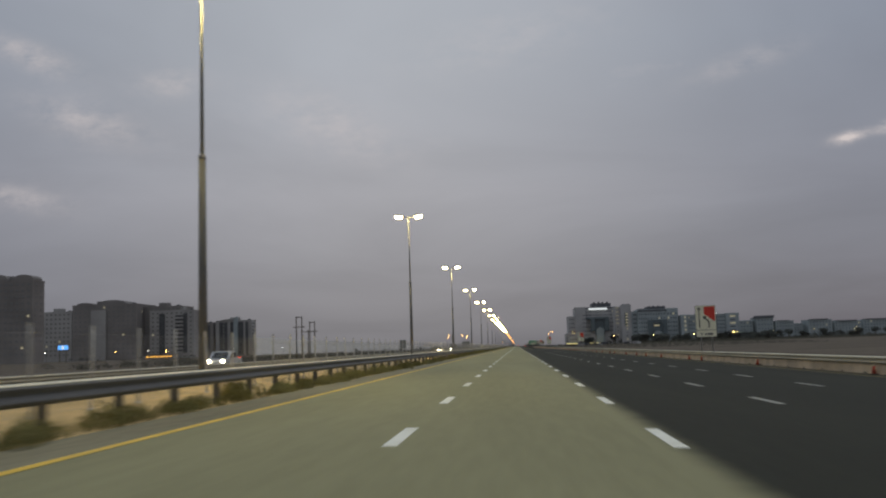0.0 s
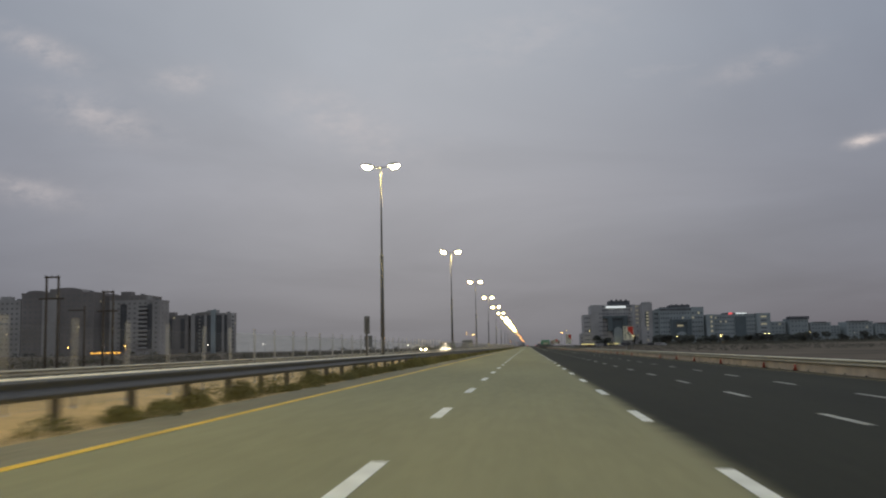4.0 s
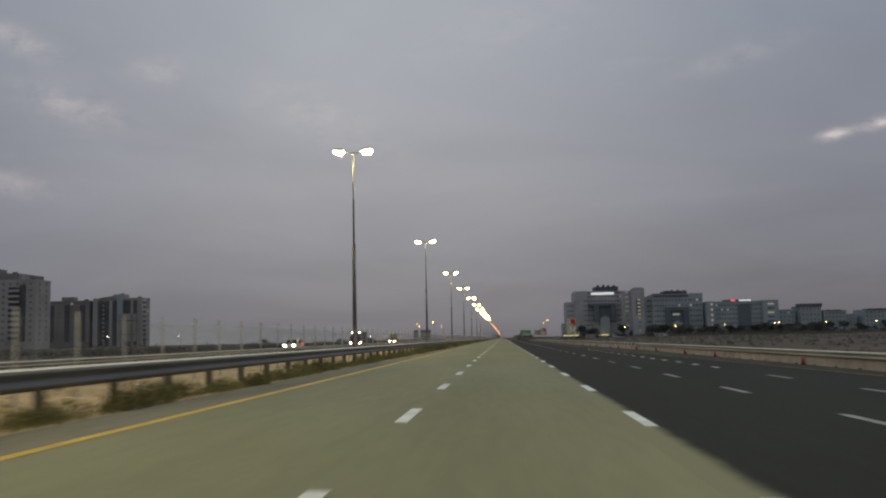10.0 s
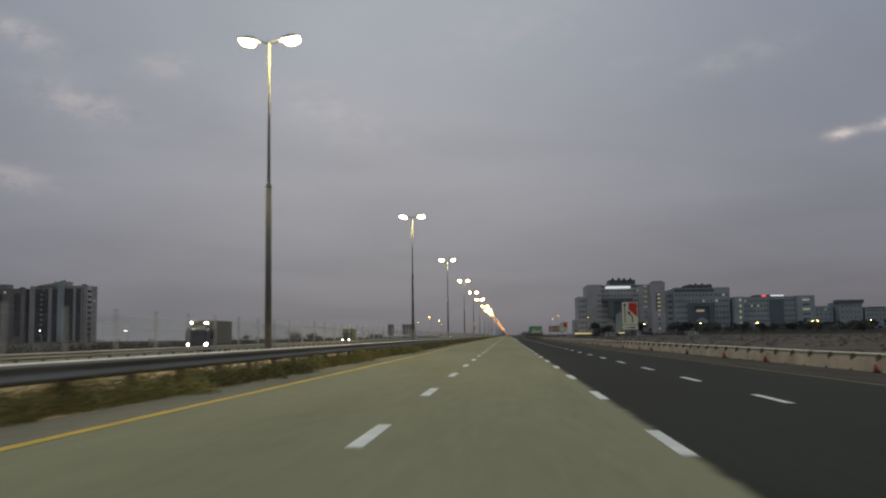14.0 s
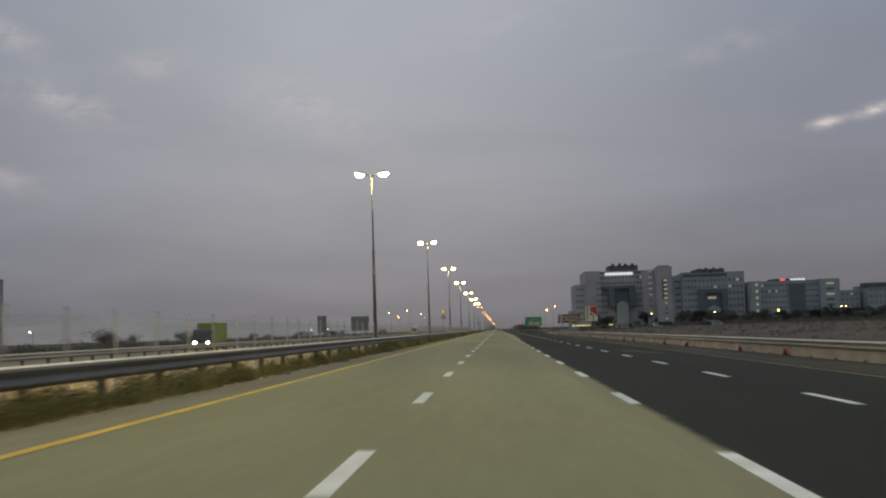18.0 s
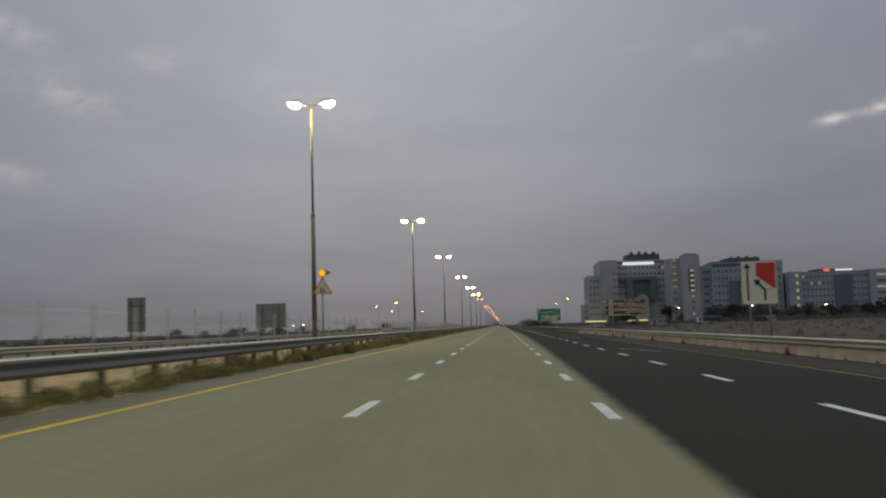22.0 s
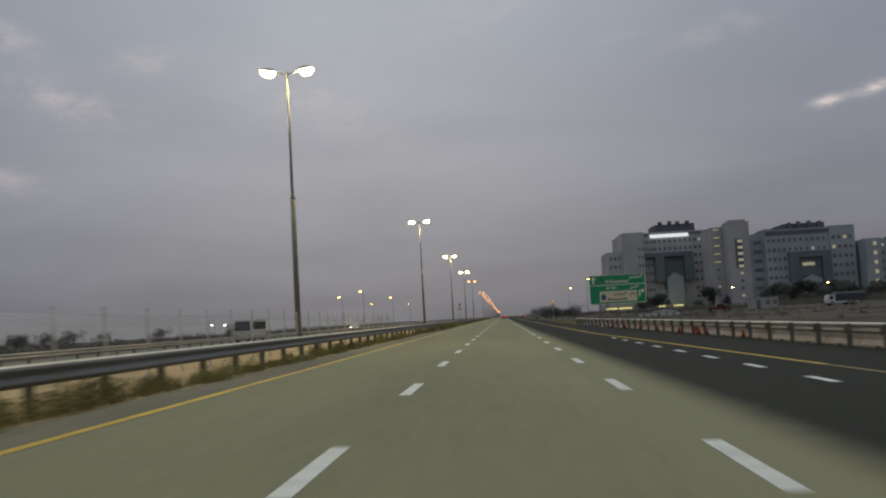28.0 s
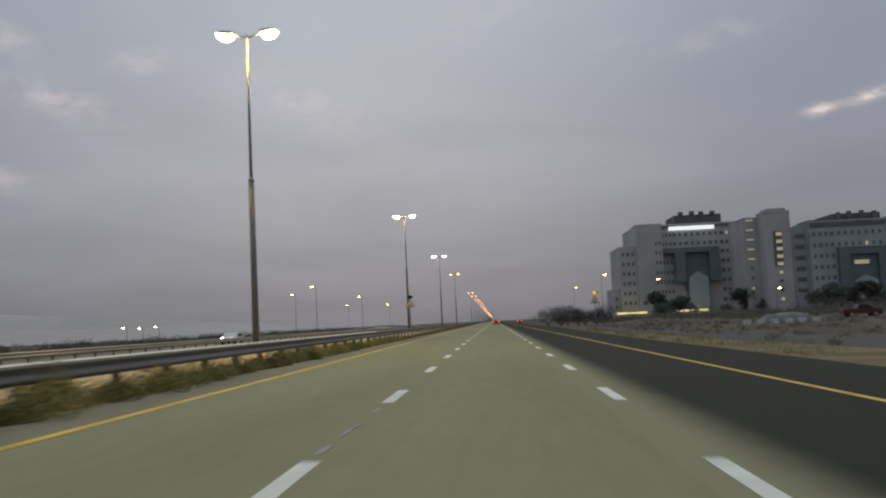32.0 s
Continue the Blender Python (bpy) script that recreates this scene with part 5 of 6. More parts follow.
# wooden poles of a power line
def utility_pole(m, h, gap, label):
    """Two tall wooden poles side by side, joined by cross arms, with insulators and stays."""
    p = thing("utility_pole", m, label, "utility pole", "utility poles")
    for d in (-gap / 2, gap / 2):
        bm = bmesh.new()
        bm_tube(bm, (d, 0, -0.3), (d, 0, h), 0.12, 0.095, 10)
        part("pole", bm, BARK, p)
    for z, over in ((h - 0.12, 0.1), (h - 1.9, 0.55)):
        arm = add_box(p, "cross_arm", BARK, -gap / 2 - over, gap / 2 + over, -0.20, -0.115, z - 0.07, z + 0.07)
        for x in (-gap / 2 - over + 0.06, 0.0, gap / 2 + over - 0.06):
            bm = bmesh.new()
            bm_tube(bm, (x, -0.15, z + 0.07), (x, -0.15, z + 0.22), 0.05, 0.03, 8)
            part("insulator", bm, POLE_TOP, arm)
    return p


utility_pole(pose(-39.2, 161.2, -0.5, 0, 0, 4), 8.25, 1.0, "pair of dark wooden utility poles joined by cross arms")
utility_pole(pose(-39.0, 171.4, -0.5, 0, 0, -3), 7.6, 0.95, "shorter pair of dark wooden utility poles with cross arms")
p = thing("utility_pole", pose(-38.5, 165.6, -0.5), "short dark wooden stub pole between the paired poles", "utility pole", "utility poles")
bm = bmesh.new()
bm_tube(bm, (0, 0, -0.3), (0, 0, 5.95), 0.11, 0.09, 10)
part("pole", bm, BARK, p)
add_box(p, "bracket", BARK, -1.4, 0.1, -0.16, -0.1, 5.5, 5.62)

# ------------------------------------------------------------------ plants


def leaf_clump(bm, rng, centre, rad, n, size, flat=1.0):
    """Leaf blades scattered in an uneven ball."""
    for _ in range(n):
        d = Vector((rng.gauss(0, 1), rng.gauss(0, 1), rng.gauss(0, 1) * flat)).normalized() * rad * rng.uniform(0.45, 1.05)
        p = Vector(centre) + d
        u = Vector((rng.uniform(-1, 1), rng.uniform(-1, 1), rng.uniform(-1, 1))).normalized() * size * rng.uniform(0.6, 1.3)
        v = u.orthogonal().normalized() * size * rng.uniform(0.3, 0.6)
        a = [bm.verts.new(q) for q in (p - u, p + v * 0.7, p + u, p - v)]
        bm.faces.new(a)


def bush_mesh(seed, h, length, width, leaves, twigs):
    """A low rounded desert bush: twigs from one root under a dense uneven mound of small leaves."""
    rng = random.Random(seed)
    bm = bmesh.new()
    lobes = [(rng.uniform(-0.6, 0.6) * length, rng.uniform(-0.35, 0.35) * width, rng.uniform(0.5, 1.0)) for _ in range(6)]
    for _ in range(leaves):
        cy, cx, k = lobes[rng.randrange(6)]
        a, e, r = rng.uniform(0, math.tau), math.asin(rng.random()), rng.uniform(0.35, 1.0) ** 0.5
        p = Vector((cx + 0.55 * width * k * r * math.cos(a) * math.cos(e), cy + 0.5 * length * k * r * math.sin(a) * math.cos(e), h * k * r * math.sin(e) * rng.uniform(0.9, 1.08)))
        u = Vector((rng.gauss(0, 1), rng.gauss(0, 1), rng.gauss(0, 1) + 0.6)).normalized() * rng.uniform(0.013, 0.032)
        v = u.orthogonal().normalized() * rng.uniform(0.007, 0.015)
        bm.faces.new([bm.verts.new(q) for q in (p - u, p + v, p + u, p - v)])
    for _ in range(twigs):
        cy, cx, k = lobes[rng.randrange(6)]
        a = rng.uniform(0, math.tau)
        root = Vector((cx * 0.5, cy * 0.6, -0.02))
        tip = Vector((cx + 0.6 * width * k * math.cos(a), cy + 0.6 * length * k * math.sin(a), h * rng.uniform(0.3, 1.15)))
        side = Vector((-math.sin(a), math.cos(a), 0)) * 0.005
        bm.faces.new([bm.verts.new(q) for q in (root - side, root + side, tip)])
    me = bpy.data.meshes.new("bush")
    bm.to_mesh(me)
    bm.free()
    me.materials.append(LEAF)
    return me


RUNS = ((-12, 0.0), (21, 0.05), (51, -0.1), (86, -0.15), (120, 0.05), (150, 0.45), (185, 0.4), (192, -0.3), (215, -0.3), (230, 0.0), (260, -0.1), (285, 0.1), (305, 0.5), (430, 0.45), (436, 0.0), (452, 0.0), (464, 0.5), (500, 0.5), (520, 0.1), (545, 0.4), (592, 0.4), (610, 0.1), (660, 0.15), (685, -0.2), (722, -0.25), (738, 0.5), (790, 0.45), (1000, 0.2))


def growth(y):
    """How thickly the median's edge is overgrown at y, from -0.5 to 0.6."""
    return lerp_line(RUNS, y) + 0.22 * noise.noise((0.0, y * 0.12, 3.0))


BUSH = [bush_mesh(i, h, ln2, w2, 2300, 40) for i, (h, ln2, w2) in enumerate(((0.50, 1.2, 0.62), (0.60, 1.5, 0.66), (0.42, 1.4, 0.66), (0.55, 1.8, 0.7), (0.36, 1.0, 0.6)))]
rng = random.Random(5)
y, count = -12.0, 0
while y < 780 and count < 299:
    # bushes stand in runs with bare sand between
    dense = growth(y)
    y += rng.uniform(1.7, 2.7) if dense > 0.25 else rng.uniform(2.6, 4.2) if dense > -0.1 else rng.uniform(4.0, 6.5)
    x = -6.66 + rng.uniform(-0.25, 0.14)
    ob = new("desert_bush", BUSH[rng.randrange(5)])
    s = rng.uniform(0.75, 1.15) * (1.0 + 0.5 * dense)
    ob.matrix_basis = pose(x, y, ground(x) - 0.02, 0, 0, rng.choice((0, 180)) + rng.uniform(-14, 14)) @ Matrix.Diagonal((s, s * rng.uniform(0.9, 1.3), s * rng.uniform(0.75, 1.1), 1))
    tagged(ob, "low dry green-brown bush growing along the guardrail", "bush", "bushes along the guardrail")
    count += 1
# low undergrowth that fills the runs between the larger bushes
verts, faces = [], []
y = -6.0
while y < 800:
    dens = growth(y)
    y += rng.uniform(0.45, 0.9) if dens > 0.25 else rng.uniform(1.2, 2.6) if dens > -0.1 else rng.uniform(3.0, 7.0)
    x, hh, ll = -6.72 + rng.uniform(-0.3, 0.2), rng.uniform(0.22, 0.52) * (1 + 0.4 * dens), rng.uniform(0.45, 0.95)
    z0 = ground(x) - 0.02
    for _ in range(300):
        a, e, r = rng.uniform(0, math.tau), math.asin(rng.random()), rng.uniform(0.3, 1.0) ** 0.5
        p = Vector((x + 0.36 * r * math.cos(a) * math.cos(e), y + ll * r * math.sin(a) * math.cos(e), z0 + hh * r * math.sin(e) * rng.uniform(0.85, 1.1)))
        u = Vector((rng.gauss(0, 1), rng.gauss(0, 1), rng.gauss(0, 1) + 0.6)).normalized() * rng.uniform(0.014, 0.034)
        v = u.orthogonal() * rng.uniform(0.3, 0.6)
        i = len(verts)
        verts.extend(tuple(q) for q in (p - u, p + v, p + u, p - v))
        faces.append((i, i + 1, i + 2, i + 3))
me = bpy.data.meshes.new("undergrowth")
me.from_pydata(verts, [], faces)
me.materials.append(LEAF)
tagged(new("undergrowth", me), "low green-brown undergrowth between the bushes", "undergrowth", kind="stuff")
# the thinner growth between and behind them
verts, faces = [], []
for k in range(90000):
    yy = rng.uniform(-6, 1000)
    dens = growth(yy)
    if dens < rng.uniform(-0.45, 0.15):
        continue
    xx = rng.gauss(-6.62, 0.22) if rng.random() < 0.9 else rng.uniform(-12.5, -7.5)
    if xx > -6.38:
        continue
    z0 = ground(xx) - 0.02
    a, hh, ww = rng.uniform(0, math.tau), rng.uniform(0.05, 0.24) * (1.1 + dens), rng.uniform(0.004, 0.011)
    lean = rng.uniform(0, 0.18)
    i = len(verts)
    verts += [(xx - ww * math.sin(a), yy - ww * math.cos(a), z0), (xx + ww * math.sin(a), yy + ww * math.cos(a), z0), (xx + lean * math.cos(a), yy + lean * math.sin(a), z0 + hh)]
    faces.append((i, i + 1, i + 2))
me = bpy.data.meshes.new("dry_grass")
me.from_pydata(verts, [], faces)
me.materials.append(LEAF)
tagged(new("dry_grass", me), "dry grass and weeds along the median edge", "grass", kind="stuff")


verts, faces = [], []
for k in range(9000):
    yy = rng.uniform(756, 850)
    u = rng.betavariate(0.8, 0.8)
    xx = lerp_line(PAVED, yy) + 0.15 + (lerp_line(SIDE_NEAR, yy) - lerp_line(PAVED, yy)) * u
    if noise.noise((xx * 0.5, yy * 0.25, 9.0)) < rng.uniform(-0.1, 0.35):
        continue
    a, hh, ww, lean = rng.uniform(0, math.tau), rng.uniform(0.08, 0.34), rng.uniform(0.008, 0.02), rng.uniform(0, 0.16)
    i, z0 = len(verts), ground(xx) + 0.01
    verts += [(xx - ww * math.sin(a), yy - ww * math.cos(a), z0), (xx + ww * math.sin(a), yy + ww * math.cos(a), z0), (xx + lean * math.cos(a), yy + lean * math.sin(a), z0 + hh)]
    faces.append((i, i + 1, i + 2))
me = bpy.data.meshes.new("verge_grass")
me.from_pydata(verts, [], faces)
me.materials.append(LEAF)
tagged(new("verge_grass", me), "dry grass tufts on the sandy verge", "grass", kind="stuff")


def tree(seed, height, spread, trunk_h, leaves):
    """A tapered trunk with limbs and an uneven crown of leaf clumps."""
    rng = random.Random(seed)
    t = thing("tree", pose(0, 0, 0), "dark broadleaf tree with an uneven crown", "tree", "trees before the buildings")
    bm = bmesh.new()
    bm_tube(bm, (0, 0, -0.1), (0.1, 0, trunk_h), 0.028 * height, 0.018 * height, 8, False)
    tips = []
    for i in range(7):
        a = i * math.tau / 7 + rng.uniform(-0.4, 0.4)
        tip = Vector((math.cos(a) * spread * rng.uniform(0.35, 0.75), math.sin(a) * spread * rng.uniform(0.35, 0.75), trunk_h + (height - trunk_h) * rng.uniform(0.25, 0.8)))
        bm_tube(bm, (0.1, 0, trunk_h * 0.95), tip, 0.012 * height, 0.004 * height, 5, False)
        tips.append(tip)
    part("trunk", bm, BARK, t)
    bm = bmesh.new()
    for tip in tips + [Vector((0, 0, height * 0.85)), Vector((0.2 * spread, 0.1, height * 0.7)), Vector((-0.25 * spread, 0, height * 0.65))]:
        for _ in range(3):
            c = tip + Vector((rng.gauss(0, 0.16), rng.gauss(0, 0.16), rng.gauss(0, 0.10))) * spread
            leaf_clump(bm, rng, c, spread * rng.uniform(0.18, 0.34), leaves, 0.036 * height, 0.8)
    me = bpy.data.meshes.new("crown")
    bm.to_mesh(me)
    bm.free()
    me.materials.append(DARK_LEAF)
    c = new("crown", me)
    c.parent = t
    return t


TREES = [tree(11 + i, h, s, th, 64) for i, (h, s, th) in enumerate(((6.5, 3.4, 1.6), (5.0, 3.0, 1.1), (8.0, 3.6, 2.4), (3.6, 3.2, 0.3)))]
spots = [(9.5, 905), (11.6, 902), (13.2, 908), (14.8, 903), (16.5, 910), (18.2, 906), (20, 912), (12.5, 915), (-45, 517), (-118, 690), (-50, 560), (-60, 760), (-68, 790), (-50, 820), (-75, 766), (-82, 800), (-64, 775), (-96, 780), (-70, 835), (-88, 850), (-90, 640), (-100, 820)]
spots += [(rng.choice((rng.uniform(82, 97), rng.uniform(118, 136))), rng.uniform(1205, 1234)) for _ in range(24)]
spots += [(rng.uniform(135, 300), rng.uniform(1127, 1168)) for _ in range(135)]
spots += [(rng.uniform(270, 480), rng.uniform(1127, 1160)) for _ in range(52)]
spots += [(rng.uniform(-330, -200), rng.uniform(660, 700)) for _ in range(10)]
used = [False] * 4
for i, (x, y) in enumerate(spots):
    near = 0 < x < 60 and y < 1000
    k = 3 if near or x < 0 else rng.randrange(4)
    s = rng.uniform(0.8, 1.2) * (1.22 if x > 130 else 0.7 if x < 0 else 1.35 if x > 55 else 0.9)
    m = pose(x, y, (ground(x) - 0.05), 0, 0, rng.uniform(0, 360)) @ Matrix.Diagonal((s * 1.15, s * 1.15, s, 1))
    if used[k]:
        o = copy_thing(TREES[k], m)
        o.matrix_basis = m
    else:
        TREES[k].matrix_basis = m
        used[k] = True

# hedges and scrub along the far side
verts, faces = [], []


def scrub_clump(x, y, rad, n, size):
    """Leaves of one low dark bush, as plain quads."""
    z0 = ground(x)
    for _ in range(n):
        a, r, hgt = rng.uniform(0, math.tau), rad * math.sqrt(rng.random()), rng.random()
        p = Vector((x + r * math.cos(a), y + r * math.sin(a), z0 + rad * 1.1 * hgt * (1 - 0.6 * (r / rad) ** 2)))
        u = Vector((rng.gauss(0, 1), rng.gauss(0, 1), rng.gauss(0, 1))).normalized() * size
        v = u.orthogonal().normalized() * size * 0.6
        i = len(verts)
        verts.extend(tuple(q) for q in (p - u, p + v, p + u, p - v))
        faces.append((i, i + 1, i + 2, i + 3))


for k in range(1500):
    y = rng.uniform(120, 1600)
    x = -43 - abs(rng.gauss(0, 16)) - max(0.0, y - 800) * 0.05
    scrub_clump(x, y, rng.uniform(0.6, 1.7), 80, 0.11)
for k in range(1500):
    y = rng.uniform(890, 1120)
    x = rng.uniform(24, 60 + 0.45 * (y - 700) * 2)
    scrub_clump(x, y, rng.uniform(0.5, 1.4) * (1 + (y - 890) / 200), 60, 0.17)
for k in range(1300):
    y = rng.uniform(300, 880)
    x = rng.uniform(22, 40 + 0.2 * y)
    scrub_clump(x, y, rng.uniform(0.2, 0.8), 34, 0.09)
for k in range(500):
    x, y = rng.uniform(13, 60), rng.uniform(765, 900)
    if x > 13 + (y - 765) * 0.02:
        scrub_clump(x, y, rng.uniform(0.2, 0.55), 40, 0.06)
for k in range(420):
    x, y = rng.uniform(60, 460), rng.uniform(1100, 1170)
    scrub_clump(x, y, rng.uniform(2.0, 4.5) if x > 130 else rng.uniform(0.4, 0.9), 80, 0.45 if x > 130 else 0.16)
me = bpy.data.meshes.new("scrub")
me.from_pydata(verts, [], faces)
me.materials.append(SCRUB_LEAF)
tagged(new("scrub", me), "dark scrub scattered over the dry ground", "scrub", kind="stuff")

# low dunes and mounds
verts, faces = [], []


def mound(x, y, rx, ry, h, seed, name, material, label):
    bm = bmesh.new()
    n, mrows = 26, []
    for j in range(n + 1):
        row = []
        for i in range(n + 1):
            u, v = 2 * i / n - 1, 2 * j / n - 1
            d = max(0.0, 1 - u * u) * max(0.0, 1 - v * v)
            k = 0.7 + 0.6 * noise.noise((u * 2.3 + seed, v * 2.3, seed))
            row.append((x + u * rx, y + v * ry, ground(x) - 0.06 + h * d * k))
        mrows.append(row)
    bm_sheet(bm, mrows)
    for f in bm.faces:
        f.smooth = True
    return tagged(part(name, bm, material), label, "ground", kind="structure")


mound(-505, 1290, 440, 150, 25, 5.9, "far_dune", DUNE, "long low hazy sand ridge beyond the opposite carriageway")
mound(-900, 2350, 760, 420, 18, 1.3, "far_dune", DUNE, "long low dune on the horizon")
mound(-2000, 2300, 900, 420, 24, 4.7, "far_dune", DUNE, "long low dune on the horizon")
mound(30, 905, 14, 20, 0.9, 2.1, "spoil_heap", FAR_SAND, "low heap of sandy spoil beside the side road")
mound(70, 800, 40, 30, 0.35, 7.1, "spoil_heap", FAR_SAND, "low heap of sandy spoil beside the side road")
mound(120, 900, 90, 40, 0.5, 9.1, "spoil_heap", FAR_SAND, "low heap of sandy spoil on the open ground")

# ------------------------------------------------------------------ vehicles


def wheel(parent, x, y, r, side):
    bm = bmesh.new()
    bm_tube(bm, (x - 0.11, y, r), (x + 0.11, y, r), r, r, 18)
    t = part("wheel", bm, RUBBER, parent, "black tyre")
    bm = bmesh.new()
    bm_tube(bm, (x + side * 0.105, y, r), (x + side * 0.125, y, r), r * 0.62, r * 0.55, 14)
    part("rim", bm, RIM, t)


def vehicle(m, label, category, length, width, outline, windows_, paint, wheels, r=0.34, front=HEADLIGHT, back=TAIL, lamp_z=0.68, group="vehicles on the opposite carriageway"):
    """A body pushed out from a side outline of (y, z), its front at -y."""
    v = thing("car" if category == "car" else category.replace(" ", "_"), m, label, category, group)
    bm = bmesh.new()
    bm_prism(bm, outline, "x", -width / 2, width / 2)
    body = part("body", bm, paint, v, bevel=0.05)
    for pts in windows_:
        for s in (-1, 1):
            bm = bmesh.new()
            bm_prism(bm, pts, "x", s * (width / 2 + 0.004) - 0.006, s * (width / 2 + 0.004) + 0.006)
            part("side_window", bm, GLASS_DARK, body)
    for y in wheels:
        for s in (-1, 1):
            wheel(v, s * (width / 2 - 0.1), y, r, s)
    y_front, y_back = min(p[0] for p in outline), max(p[0] for p in outline)
    for s in (-1, 1):
        bm = bmesh.new()
        bm_tube(bm, (s * (width / 2 - 0.28), y_front + 0.03, lamp_z), (s * (width / 2 - 0.28), y_front - 0.03, lamp_z), 0.13, 0.11, 12)
        part("headlight", bm, front, v)
        bm = bmesh.new()
        bm_box(bm, s * (width / 2 - 0.2) - 0.12, s * (width / 2 - 0.2) + 0.12, y_back - 0.03, y_back + 0.02, lamp_z + 0.1, lamp_z + 0.28)
        part("tail_light", bm, back, v, bevel=0.02)
    bm = bmesh.new()
    bm_box(bm, -width / 2 + 0.05, width / 2 - 0.05, y_front - 0.06, y_front + 0.1, 0.32, 0.5)
    part("bumper", bm, TRIM, v, bevel=0.03)
    return v, y_front


SEDAN = [(-2.2, .38), (-2.22, .62), (-2.1, .78), (-1.1, .92), (-.35, 1.38), (.7, 1.42), (1.5, 1.02), (2.15, .98), (2.25, .7), (2.2, .35)]
SEDAN_WIN = [[(-.95, .95), (-.33, 1.3), (.1, 1.33), (.1, .95)], [(.18, .95), (.18, 1.33), (.66, 1.34), (1.25, 1.02), (1.2, .95)]]
PICKUP = [(-2.6, .45), (-2.62, .8), (-2.5, 1.0), (-1.45, 1.1), (-.75, 1.72), (.55, 1.76), (.75, 1.12), (2.6, 1.12), (2.62, .5)]
PICKUP_WIN = [[(-1.2, 1.15), (-.72, 1.62), (-.15, 1.64), (-.15, 1.15)], [(-.05, 1.15), (-.05, 1.65), (.48, 1.66), (.6, 1.15)]]
VAN = [(-2.6, .4), (-2.62, .9), (-2.35, 1.2), (-1.7, 2.15), (-1.4, 2.3), (2.6, 2.35), (2.65, .4)]
VAN_WIN = [[(-2.0, 1.3), (-1.6, 2.0), (-.9, 2.0), (-.9, 1.3)]]
BUS = [(-3.6, .4), (-3.62, 1.3), (-3.35, 2.6), (-3.2, 2.75), (3.4, 2.8), (3.6, 2.6), (3.6, .4)]
BUS_WIN = [[(-3.2, 1.5), (-3.05, 2.4), (-1.7, 2.4), (-1.7, 1.5)], [(-1.55, 1.5), (-1.55, 2.4), (0.0, 2.4), (0.0, 1.5)], [(.12, 1.5), (.12, 2.4), (1.65, 2.4), (1.65, 1.5)], [(1.8, 1.5), (1.8, 2.4), (3.3, 2.4), (3.3, 1.5)]]
CAB = [(-3.4, .5), (-3.42, 1.2), (-3.25, 2.1), (-3.0, 2.4), (-1.7, 2.4), (-1.7, .9), (3.4, .9), (3.4, .6)]
CAB_WIN = [[(-3.0, 1.4), (-2.85, 2.15), (-2.1, 2.15), (-2.1, 1.4)]]


def windscreen(v, w, pts):
    bm = bmesh.new()
    a, b = pts
    vs = [bm.verts.new(q) for q in ((-w / 2, a[0], a[1]), (w / 2, a[0], a[1]), (w / 2 * .9, b[0], b[1]), (-w / 2 * .9, b[0], b[1]))]
    bm.faces.new(vs)
    part("windscreen", bm, GLASS_DARK, v)


ZO = -0.15
v, _ = vehicle(pose(-27.4, 78.8, ZO, 0, 0, 0), "white pickup with lit headlights on the opposite carriageway", "pickup", 5.2, 1.85, PICKUP, PICKUP_WIN, CAR_WHITE, (-1.65, 1.6), 0.38, lamp_z=0.86)
windscreen(v, 1.5, ((-1.47, 1.13), (-.80, 1.69)))
v, _ = vehicle(pose(-27.6, 403.4, ZO, 0, 0, 0), "dark truck with lit headlights and roof lamps on the opposite carriageway", "truck", 6.8, 2.2, CAB, CAB_WIN, CAR_DARK, (-2.4, 2.2), 0.45, lamp_z=0.92)
windscreen(v, 1.8, ((-3.45, 1.3), (-3.28, 2.15)))
add_box(v, "cargo_box", mat("cargo_box_grey", (0.12, 0.12, 0.10), 0.6, var=0.2, scale=1.0), -1.15, 1.15, -1.5, 3.45, 0.95, 3.05, "dark grey cargo box", 0.04)
for x in (-0.66, 0.66):
    add_box(v, "roof_lamp", HEADLIGHT, x - 0.08, x + 0.08, -3.05, -2.9, 2.78, 2.88)
    add_box(v, "roof_bracket", TRIM, x - 0.03, x + 0.03, -3.0, -2.94, 2.38, 2.779)
v, _ = vehicle(pose(-28.85, 352.6, ZO, 0, 0, 0), "cream pickup with lit headlights on the opposite carriageway", "pickup", 5.2, 1.85, PICKUP, PICKUP_WIN, SIGN_CREAM, (-1.65, 1.6), 0.38, lamp_z=0.9)
windscreen(v, 1.5, ((-1.47, 1.13), (-.80, 1.69)))
v, _ = vehicle(pose(-34.5, 522, ZO, 0, 0, 0), "small truck with a yellow-green cargo box and lit headlights", "truck", 6.8, 2.1, CAB, CAB_WIN, CAR_DARK, (-2.4, 2.2), 0.42, lamp_z=0.85)
add_box(v, "cargo_box", CAR_GREEN, -1.1, 1.1, -1.5, 3.45, 0.95, 3.15, "yellow-green cargo box", 0.04)
v, _ = vehicle(pose(-30.6, 758.5, ZO, 0, 0, 0), "white minibus on the opposite carriageway", "minibus", 7.2, 2.1, BUS, BUS_WIN, CAR_BEIGE, (-2.3, 2.2), 0.40, front=GLASS_DARK, back=GLASS_DARK, lamp_z=0.8)
windscreen(v, 1.9, ((-3.63, 1.4), (-3.39, 2.5)))
v, _ = vehicle(pose(-28, 610, ZO, 0, 0, 0), "dark car with lit headlights far along the opposite carriageway", "car", 4.5, 1.8, SEDAN, SEDAN_WIN, CAR_DARK, (-1.35, 1.35), 0.33)
